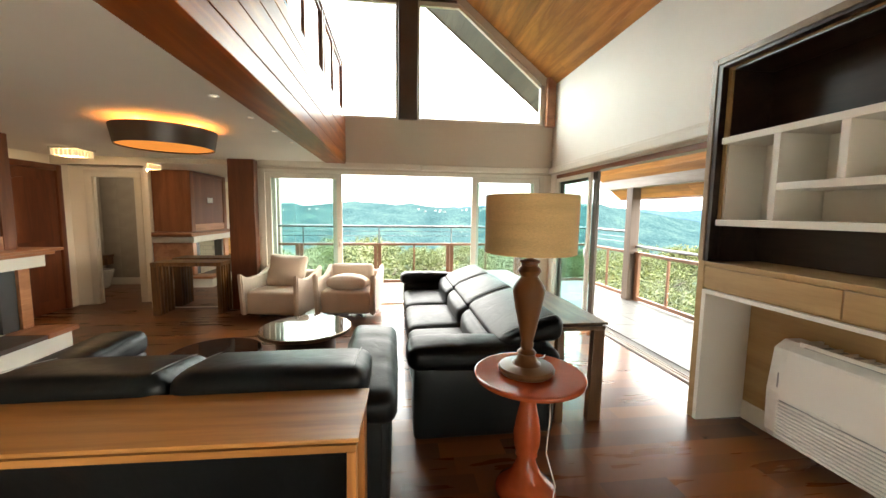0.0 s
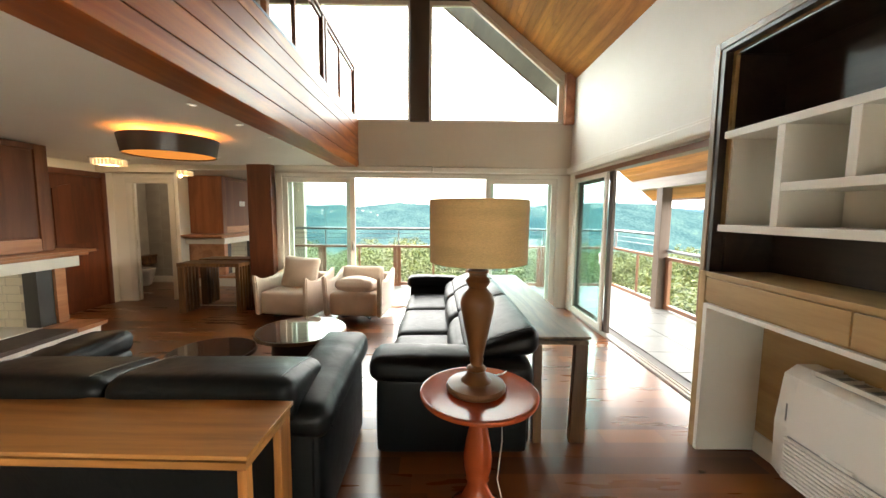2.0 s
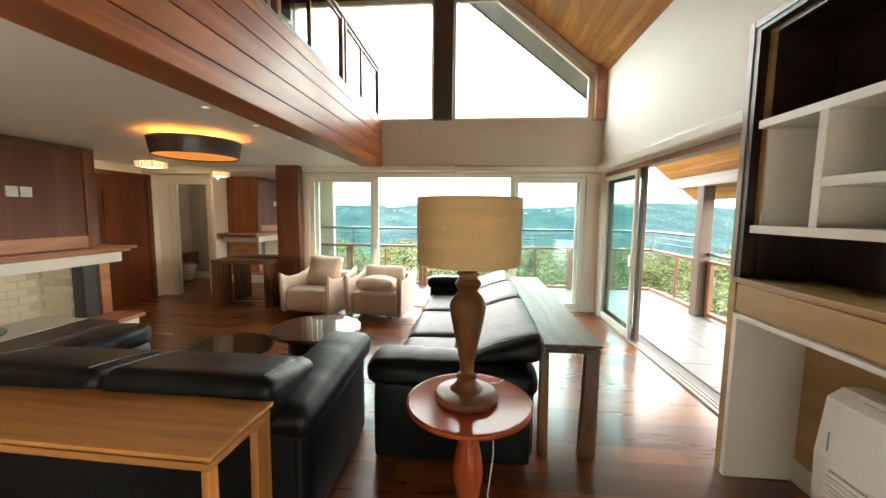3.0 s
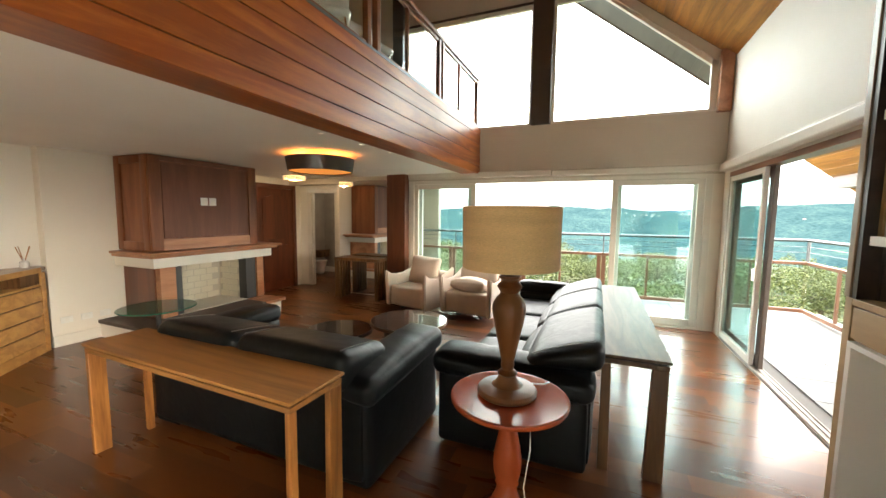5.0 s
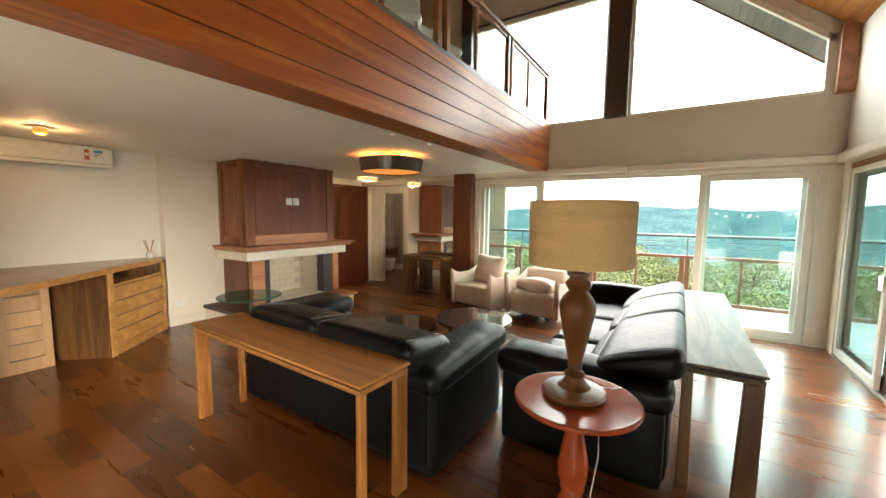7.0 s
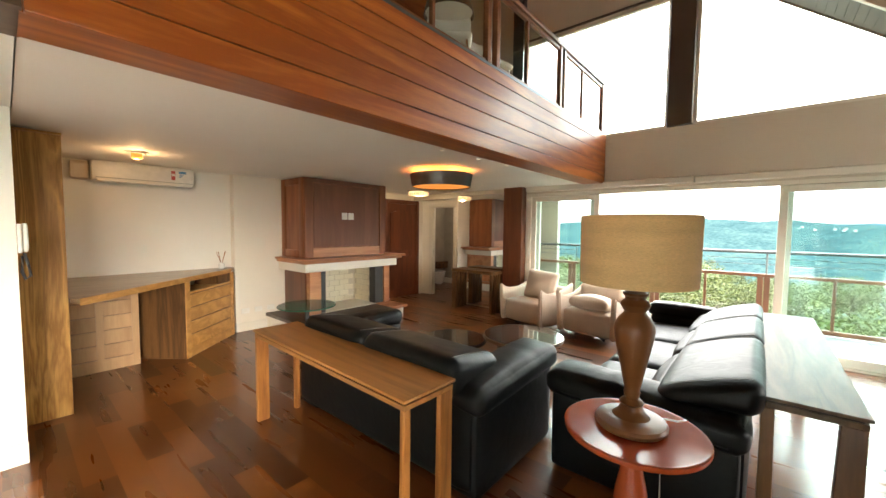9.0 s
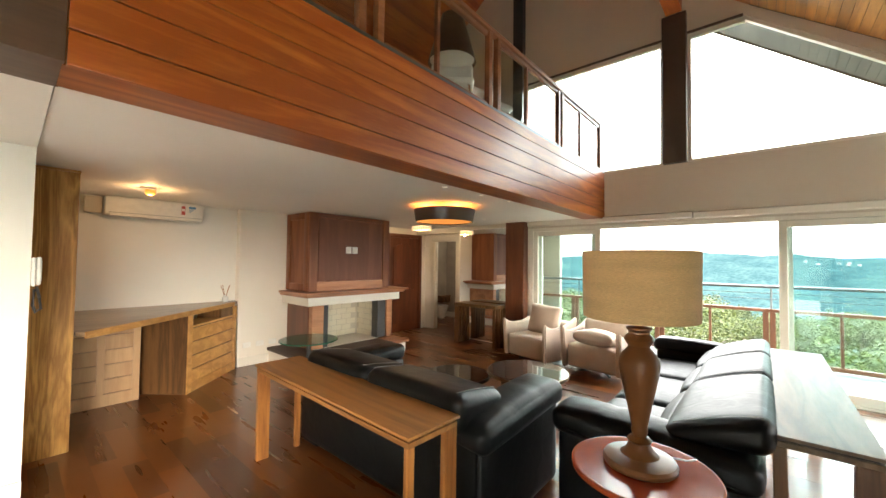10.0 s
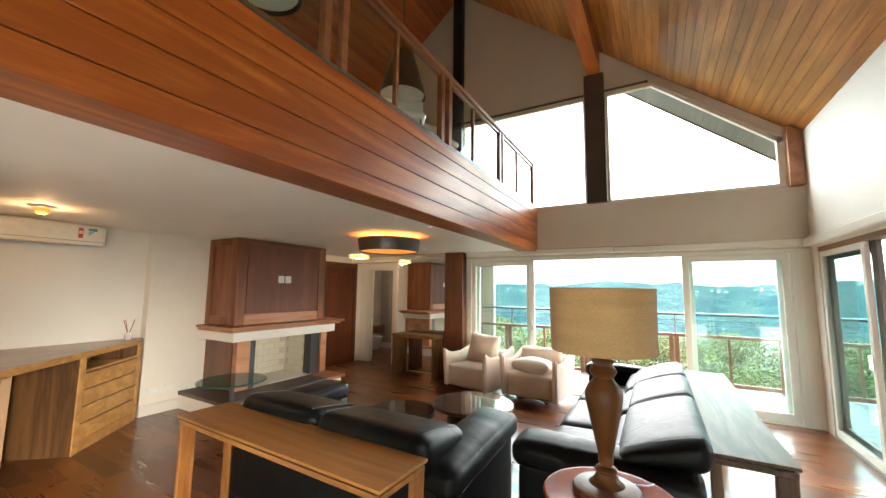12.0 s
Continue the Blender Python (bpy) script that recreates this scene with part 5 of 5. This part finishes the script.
for row in range(7):
    for col in range(-1, 6):
        y = 3.645 + col * 0.213 + (0.106 if row % 2 else 0)
        if 3.60 < y and y + 0.2 < 4.77:
            b = quick("brick", brick_me, fp)
            b.location = (-4.30, y, 0.252 + row * 0.101)
brick_side = mesh_of("brick", box((0, 0, 0), (0.205, 0.008, 0.094), 0.004, 1), BRICK)
for row in range(7):
    for col in range(2):
        for y in (3.64, 4.732):
            b = quick("brick", brick_side, fp)
            b.location = (-4.285 + col * 0.213 + (0.05 if row % 2 else 0), y, 0.252 + row * 0.101)
for y in (4.06, 4.19):
    s = thing("switch_plate", "white wall plate on the chimney panel", "socket", group="wall plates")
    part("plate", box((-3.648, y - 0.055, 1.78), (-3.638, y + 0.055, 1.895), 0.003), PLASTIC, s)
    part("insert", box((-3.640, y - 0.022, 1.815), (-3.635, y + 0.022, 1.86), 0.002), LACQUER_WHITE, s)
for y in (2.72, 2.92, 3.12):
    s = thing("socket", "white wall socket above the baseboard", "socket", group="wall sockets")
    part("plate", box((-4.38, y - 0.06, 0.28), (-4.37, y + 0.06, 0.36), 0.003), PLASTIC, s)
    part("insert", box((-4.372, y - 0.02, 0.30), (-4.366, y + 0.02, 0.34), 0.002), LACQUER_WHITE, s)

# ---- corner desk ----
dk = thing("corner_desk", "oak corner desk with drawers and a slanting front", "desk")
part("desktop", prism([(-4.515, 0.645), (-2.74, 0.645), (-2.70, 0.70), (-4.30, 2.50), (-4.40, 2.572), (-4.515, 2.572)], 0.975, 1.015), OAK_DESK := wood("desk_top_wood", (0.20, 0.12, 0.06), (0.34, 0.22, 0.12), "y", 0.3, 10, 0.0, 0.3, 0.5), dk)
edge_dir = Vector((-1.64, 1.84)).normalized()
edge_ang = math.degrees(math.atan2(edge_dir.y, edge_dir.x))
lip = box((0, -0.008, 0.955), (2.40, 0.004, 1.017), 0.003)
bmesh.ops.transform(lip, matrix=pose(-2.70, 0.70, 0, 0, 0, edge_ang), verts=lip.verts)
part("front_edge", lip, OAK, dk)
DM = pose(-3.60, 1.71, 0, 0, 0, edge_ang)


def on_slant(bm):
    bmesh.ops.transform(bm, matrix=DM, verts=bm.verts)
    return bm


part("side_panel", on_slant(box((0.0, 0.0, 0.0), (0.075, 0.60, 0.955), 0.003)), OAK_DARK, dk, "dark grained side panel")
part("front_stile", on_slant(box((-0.002, -0.012, 0.0), (0.085, 0.0, 0.955), 0.003)), OAK, dk)
part("end_stile", on_slant(box((1.02, -0.012, 0.0), (1.10, 0.35, 0.955), 0.003)), OAK, dk)
part("carcass", on_slant(box((0.085, 0.012, 0.0), (1.02, 0.34, 0.80))), OAK_DARK, dk)
part("shelf", on_slant(box((0.085, -0.008, 0.80), (1.02, 0.34, 0.825), 0.002)), OAK, dk)
part("divider", on_slant(box((0.72, 0.005, 0.826), (1.02, 0.34, 0.954))), OAK_DARK, dk)
for k in range(4):
    z0 = 0.12 + k * 0.17
    part("drawer", on_slant(box((0.09, -0.010, z0), (1.015, 0.012, z0 + 0.155), 0.004)), OAK, dk)
part("plinth", on_slant(box((0.085, -0.008, 0.0), (1.02, 0.012, 0.115), 0.003)), OAK, dk)
part("drawer_unit", box((-4.51, 0.645, 0.0), (-3.86, 1.30, 0.955)), OAK_DARK, dk)
for c in range(2):
    y0 = 0.675 + c * 0.315
    for k in range(5):
        z0 = 0.14 + k * 0.163
        part("drawer", box((-3.862, y0 - 0.0035, z0), (-3.836, y0 + 0.2435, z0 + 0.155), 0.002), PINK_OAK, dk)
part("stile", boxes(((-3.862, 0.645, 0), (-3.834, 0.670, 0.95)), ((-3.862, 0.92, 0.0), (-3.834, 0.985, 0.95)), ((-3.862, 1.235, 0.0), (-3.834, 1.30, 0.95)), ((-3.862, 0.645, 0), (-3.83, 1.30, 0.13))), PINK_OAK, dk)

tall = thing("tall_cabinet", "tall oak cabinet with bold cathedral grain", "cabinet", pose(-2.75, 0.36, 0))
part("body", box((-0.60, 0.004, 0.0), (-0.025, 0.27, 2.395), 0.003), OAK_DARK, tall)
part("end_panel", box((-0.024, 0.0, 0.0), (0.0, 0.275, 2.40), 0.003), OAK_BOLD := wood("bold_oak_veneer", (0.33, 0.145, 0.028), (0.62, 0.33, 0.085), "z", 0.42, 16, 0.0, 0.05, 0.5), tall)
part("top", box((-0.61, -0.004, 2.401), (0.008, 0.28, 2.42), 0.003), OAK, tall)
ph = thing("entry_phone", "white wall intercom handset with a dark cord", "intercom", pose(-2.09, 0.352, 1.46))
part("cradle", box((-0.045, 0.0, 0.0), (0.045, 0.022, 0.20), 0.008), PLASTIC, ph)
part("handset", soft((-0.03, 0.02, 0.005), (0.03, 0.052, 0.205), 0.016, (0, 0, 0), 4), PLASTIC, ph)
part("cord", tube([(0, 0.03, 0.0), (0.01, 0.045, -0.08), (0.0, 0.055, -0.16), (-0.01, 0.03, -0.185), (0.0, 0.015, -0.13), (0, 0.02, -0.02)], 0.009, 8), SLATE, ph)
ac = thing("wall_air_conditioner", "white split air conditioner high on the wall", "air conditioner", pose(-4.52, 1.52, 2.19))
part("housing", soft((0.0, -0.53, 0.0), (0.21, 0.53, 0.245), 0.035, (0.0, 0, 0), 6), PLASTIC, ac)
part("outlet_flap", box((0.10, -0.48, -0.004), (0.212, 0.50, 0.03), 0.004), LACQUER_WHITE, ac)
part("outlet_gap", box((0.12, -0.49, 0.034), (0.2135, 0.51, 0.040), 0.001), PLASTIC_GREY, ac)
BLUE_INK, RED_INK = plain("blue_ink", (0.10, 0.28, 0.48), 0.5), plain("red_ink", (0.55, 0.09, 0.08), 0.5)
label = part("energy_label", box((0.2095, 0.345, 0.105), (0.2113, 0.435, 0.20)), LACQUER_WHITE, ac, "white printed energy label")
part("label_band", box((0.2113, 0.348, 0.165), (0.2119, 0.432, 0.197)), BLUE_INK, label, "blue band")
for k in range(3):
    part("label_bar", box((0.2113, 0.352, 0.148 - k * 0.016), (0.2119, 0.405 - k * 0.014, 0.156 - k * 0.016)), BLUE_INK, label)
tag = part("tag", box((0.2095, 0.262, 0.075), (0.2115, 0.306, 0.195)), RED_INK, ac, "red and white printed tag")
part("tag_field", box((0.2115, 0.267, 0.125), (0.2121, 0.301, 0.158)), LACQUER_WHITE, tag)
part("pipe_cover", soft((0.0, -0.70, 0.02), (0.11, -0.532, 0.225), 0.02, (0, 0, 0), 3), BAND, ac, "beige pipe cover")
dif = thing("reed_diffuser", "small glass reed diffuser standing on the desk", "diffuser", pose(-4.40, 2.40, 1.0165))
part("bottle", lathe([(0.035, 0.0), (0.04, 0.01), (0.04, 0.07), (0.016, 0.085), (0.016, 0.11)], 24), CERAMIC, dif)
for k in range(4):
    a = k * 1.5 + 0.4
    part("reed", tube([(0, 0, 0.05), (0.07 * math.cos(a), 0.07 * math.sin(a), 0.25)], 0.004, 6), OAK_LEG, dif)

# ---- shelf unit with the fan coil ----
su = thing("shelf_unit", "built-in wall unit with dark back, white cubbyholes and blond drawers", "shelf unit")
XF, XB = 2.97, 3.375
part("outer_frame", boxes(((XF - 0.02, 2.838, 1.28), (XB, 2.885, 2.78)), ((XF - 0.02, -0.4, 2.735), (XB, 2.838, 2.78)), bevel=0.004), SHELF_FRAME, su)
part("dark_reveal", boxes(((XF - 0.012, 2.80, 1.28), (XB, 2.836, 2.733)), ((XF - 0.012, -0.4, 2.711), (XB, 2.80, 2.733))), WENGE, su, "dark wenge inner reveal")
part("side_panel", box((XF - 0.012, 2.828, 0), (XB, 2.885, 1.279), 0.003), DRAWER_WOOD, su)
part("back_panel", box((XB - 0.02, -0.4, 1.28), (XB, 2.80, 2.71)), WENGE, su, "dark wenge back panel")
part("inner_edge", boxes(((XF + 0.04, 2.775, 1.56), (XF + 0.065, 2.80, 2.71)), ((XF + 0.04, -0.4, 2.685), (XF + 0.065, 2.775, 2.71))), DRAWER_WOOD, su)
part("side_lining", boxes(((XF + 0.066, 2.777, 1.28), (XB - 0.02, 2.80, 2.71)), ((XF + 0.066, -0.4, 2.69), (XB - 0.02, 2.777, 2.71))), WENGE, su)
part("light_strip", box((XF + 0.03, 0.0, 2.676), (XF + 0.06, 2.74, 2.692), 0.004), STEEL_DARK, su)
for k, (lo, hi) in enumerate((((XF, -0.4, 2.155), (XB - 0.02, 2.772, 2.20)), ((XF, -0.4, 1.555), (XB - 0.02, 2.772, 1.60)), ((XF + 0.002, -0.4, 1.795), (XB - 0.041, 2.339, 1.84)))):
    part("white_shelf", box(lo, hi, 0.002), LACQUER_WHITE, su, "white lacquered shelf board")
for lo, hi in (((XF + 0.002, 2.34, 1.601), (XB - 0.041, 2.385, 2.154)), ((XF + 0.004, 1.975, 1.841), (XB - 0.041, 2.02, 2.154)), ((XF + 0.004, 1.2, 1.841), (XB - 0.041, 1.245, 2.154)), ((XF + 0.004, 1.55, 1.601), (XB - 0.041, 1.595, 1.794)), ((XF + 0.05, 2.755, 1.601), (XB - 0.041, 2.773, 2.154))):
    part("white_divider", box(lo, hi, 0.002), LACQUER_WHITE, su, "white lacquered divider")
part("white_back", box((XB - 0.04, -0.4, 1.601), (XB - 0.021, 2.772, 2.154)), LACQUER_WHITE, su)
part("counter", box((XF - 0.012, -0.4, 1.245), (XB, 2.827, 1.278), 0.003), DRAWER_WOOD, su)
part("carcass", box((XF + 0.012, -0.4, 1.06), (XB, 2.826, 1.244)), DRAWER_WOOD, su)
for a, b in ((1.915, 2.822), (1.0, 1.908), (0.09, 0.993)):
    part("drawer", box((XF - 0.008, a, 1.075), (XF + 0.011, b, 1.236), 0.003), DRAWER_WOOD, su)
part("niche_lining", boxes(((XF - 0.016, 2.79, 0), (XB - 0.001, 2.826, 1.03)), ((XF - 0.016, -0.4, 1.03), (XB - 0.001, 2.826, 1.058)), bevel=0.002), LACQUER_WHITE, su, "white niche lining")
part("niche_back", box((XB - 0.012, -0.4, 0.15), (XB - 0.001, 2.788, 1.029)), DRAWER_WOOD, su)
part("niche_baseboard", box((XB - 0.02, -0.4, 0.0), (XB - 0.001, 2.788, 0.148), 0.003), TRIM_WHITE, su)
fc = thing("fan_coil", "white floor-standing air conditioner inside the wall unit", "air conditioner", pose(3.36, 1.69, 0.10))
prof = [(0.0, 0.0), (-0.17, 0.0), (-0.215, 0.05), (-0.225, 0.30), (-0.19, 0.56), (-0.12, 0.605), (0.0, 0.605)]
body = prism([(a, b) for a, b in prof], -0.74, 0.74, "xz")
bmesh.ops.bevel(body, geom=[e for e in body.edges if abs(e.verts[0].co.y - e.verts[1].co.y) < 0.01], offset=0.018, segments=3, affect="EDGES")
part("housing", body, PLASTIC, fc)
part("front_panel", prism([(-0.233, 0.285), (-0.196, 0.545), (-0.188, 0.545), (-0.225, 0.285)], -0.60, 0.63, "xz"), LACQUER_WHITE, fc)
part("outlet", box((-0.185, -0.62, 0.603), (-0.035, 0.55, 0.612), 0.002), PLASTIC_GREY, fc)
for k in range(15):
    part("vane", box((-0.17, -0.58 + k * 0.078, 0.612), (-0.05, -0.574 + k * 0.078, 0.628)), PLASTIC, fc)
part("outlet_bar", boxes(((-0.19, -0.62, 0.61), (-0.172, 0.55, 0.632)), ((-0.19, 0.552, 0.606), (-0.03, 0.57, 0.632))), PLASTIC, fc)
# Grey sheet imitates the shaded gaps behind the slats.
part("grille_back", box((-0.2285, -0.61, 0.034), (-0.200, 0.63, 0.262)), PLASTIC_GREY, fc, "grey panel standing in for the shade between the slats")
for k in range(11):
    part("grille_slat", box((-0.240, -0.62, 0.034 + k * 0.0208), (-0.214, 0.64, 0.0478 + k * 0.0208), 0.002, 1), LACQUER_WHITE, fc)
fc.scale = (1.0, 1.0, 1.14)
part("badge", box((-0.222, 0.655, 0.33), (-0.2185, 0.662, 0.42)), PLASTIC_GREY, fc, "small grey lettering strip")
part("catch", soft((-0.240, 0.28, 0.262), (-0.222, 0.44, 0.284), 0.008, (0, 0, 0), 3), PLASTIC, fc)

# ---- lamps ----
dr = thing("drum_ceiling_lamp", "dark brown drum ceiling lamp glowing amber", "ceiling lamp", pose(-1.62, 4.22, CZ))
db = bmesh.new()
rings = []
for r, z in ((0.40, -0.225), (0.43, -0.055), (0.424, -0.055), (0.394, -0.225)):
    rings.append([db.verts.new((r * math.cos(2 * math.pi * k / 64), r * math.sin(2 * math.pi * k / 64), z)) for k in range(64)])
for a, b in zip(rings, rings[1:] + rings[:1]):
    for k in range(64):
        db.faces.new((a[k], a[(k + 1) % 64], b[(k + 1) % 64], b[k]))
bmesh.ops.recalc_face_normals(db, faces=db.faces)
part("shade", db, DRUM_BROWN, dr)
part("diffuser", lathe([(0.39, -0.212), (0.39, -0.206)], 48), AMBER, dr, "amber glowing diffuser")
part("rose", lathe([(0.10, -0.03), (0.10, 0.0)], 32), PLASTIC, dr)
part("rod", lathe([(0.015, -0.2), (0.015, -0.03)], 12), CHROME, dr)
for a in range(3):
    lamp_point("drum_lamp_bulb", (-1.62 + 0.24 * math.cos(a * 2.1), 4.22 + 0.24 * math.sin(a * 2.1), CZ - 0.12), 0.65, (1.0, 0.40, 0.10), 0.04)
cl = thing("crystal_ceiling_lamp", "square crystal ceiling lamp, lit, with a chrome plate", "ceiling lamp", pose(-3.80, 6.02, CZ))
part("plate", box((-0.17, -0.17, -0.03), (0.17, 0.17, 0.0), 0.004), CHROME, cl)
for i in range(6):
    for j in range(6):
        if i in (0, 5) or j in (0, 5):
            part("crystal", box((-0.155 + i * 0.053, -0.155 + j * 0.053, -0.115), (-0.112 + i * 0.053, -0.112 + j * 0.053, -0.032), 0.008, 1), CRYSTAL, cl)
lamp_point("crystal_lamp_bulb", (-3.80, 6.02, CZ - 0.13), 1.5, (1.0, 0.74, 0.45), 0.015)
nl = thing("niche_ceiling_lamp", "small lit crystal ceiling lamp over the desk", "ceiling lamp", pose(-3.38, 1.25, CZ))
part("plate", lathe([(0.05, -0.02), (0.05, 0.0)], 24), CHROME, nl)
part("crystal", lathe([(0.03, -0.075), (0.05, -0.06), (0.05, -0.021)], 10), AMBER, nl)
lamp_point("niche_lamp_bulb", (-3.38, 1.25, CZ - 0.10), 0.9, (1.0, 0.60, 0.28), 0.012)
dl = thing("downlight", "small recessed round ceiling downlight", "downlight", pose(-0.72, 3.18, CZ), "ceiling downlights")
part("trim_ring", lathe([(0.022, -0.004), (0.032, -0.006), (0.036, 0.0)], 28), PLASTIC, dl)
part("lens", lathe([(0.021, -0.0065), (0.019, -0.004)], 20), SPOT, dl)
for x, y in ((-0.70, 3.80), (-0.67, 4.36), (-0.66, 4.97), (-2.6, 5.6), (-2.1, 5.9)):
    copy_thing(dl, pose(x, y, CZ))

# ---- the loft's things ----
pend = thing("cone_pendant", "dark brown cone pendant lamp above the loft", "pendant lamp", pose(-1.0, 3.6, 4.02), "loft pendants")
cb = bmesh.new()
rings = []
for r, z in ((0.285, 0.0), (0.13, 0.56), (0.12, 0.56), (0.275, 0.0)):
    rings.append([cb.verts.new((r * math.cos(2 * math.pi * k / 48), r * math.sin(2 * math.pi * k / 48), z)) for k in range(48)])
for a, b in zip(rings, rings[1:] + rings[:1]):
    for k in range(48):
        cb.faces.new((a[k], a[(k + 1) % 48], b[(k + 1) % 48], b[k]))
bmesh.ops.recalc_face_normals(cb, faces=cb.faces)
part("shade", cb, DRUM_BROWN, pend)
part("diffuser", lathe([(0.262, 0.03), (0.262, 0.036)], 40), PLASTIC, pend, "white disc inside the shade")
part("suspension", tube([(0, 0, 0.5), (0, 0, roof_z(-1.0) - 4.02)], 0.006, 6), BLACK_POST, pend)
copy_thing(pend, pose(-1.0, 1.75, 4.02))
ch = thing("loft_chair", "white shell chair standing on the loft", "chair", pose(-0.85, 3.42, 3.141, 0, 0, 40), "loft chairs")
shell = soft((-0.24, -0.22, 0.42), (0.24, 0.22, 0.50), 0.04, (0, 0, 0.01), 8)
part("seat", shell, CERAMIC, ch)
bk = soft((-0.24, 0.19, 0.48), (0.24, 0.25, 0.80), 0.03, (0, 0.02, 0.02), 8)
for v in bk.verts:
    v.co.y -= 0.10 * (v.co.x / 0.24) ** 2
part("backrest", bk, CERAMIC, ch)
for x in (-0.18, 0.18):
    for y in (-0.18, 0.18):
        part("leg", tube([(x, y, 0.43), (x * 1.2, y * 1.2, 0.0)], 0.012, 8), CHROME, ch)
copy_thing(ch, pose(-0.85, 4.15, 3.141, 0, 0, 80))


# ---- small pieces of the setting: deck tiles and floor planks ----
deck = tagged(new("pavement_deck"), "pale grey stone deck tiles", "deck", "", "structure")
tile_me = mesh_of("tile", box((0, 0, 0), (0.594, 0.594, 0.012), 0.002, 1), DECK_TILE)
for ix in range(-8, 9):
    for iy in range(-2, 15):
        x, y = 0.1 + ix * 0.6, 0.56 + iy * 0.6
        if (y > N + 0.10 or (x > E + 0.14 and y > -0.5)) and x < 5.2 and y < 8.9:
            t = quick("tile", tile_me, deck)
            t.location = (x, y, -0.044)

rp2 = random.Random(3)
floor_top = tagged(new("floor_planks"), "polished reddish-brown timber plank floor", "floor", "", "structure")
W = 0.165
lengths = (0.45, 0.65, 0.9, 1.2, 1.5)
plank_me = {}
for L in lengths:
    plank_me[L] = mesh_of("plank", box((0, 0, -0.020), (L, W, 0.0)), FLOOR_WOOD)
rest_v, rest_f = [], []
count = 0
y = -3.4
while y < N - 0.01:
    x = -4.72 - rp2.uniform(0, 0.6)
    while x < E + 0.0:
        L = rp2.choice(lengths)
        near = 1.0 < y < 6.8 and count < 300 and x + L < E - 0.01 and y + W < N
        if near:
            p = quick("plank", plank_me[L], floor_top)
            p.location = (x, y, 0.0)
            count += 1
        else:
            a, b, c, d = x, min(x + L, E - 0.012), y, min(y + W, N - 0.006)
            if b - a > 0.02:
                i = len(rest_v)
                for z in (0.0, -0.02):
                    rest_v += [(a, c, z), (b, c, z), (b, d, z), (a, d, z)]
                rest_f += [(i, i + 1, i + 2, i + 3), (i, i + 4, i + 5, i + 1), (i + 1, i + 5, i + 6, i + 2), (i + 2, i + 6, i + 7, i + 3), (i + 3, i + 7, i + 4, i)]
        x += L
    y += W
me = bpy.data.meshes.new("planks")
me.from_pydata(rest_v, [], rest_f)
me.materials.append(FLOOR_WOOD)
tagged(quick("planks", me, floor_top), kind="stuff")
entry = box((-4.87, N - 0.002, -0.02), (-3.30, 7.6, -0.002))
structure("floor_entry", entry, FLOOR_WOOD, "timber floor before the washroom", "floor")
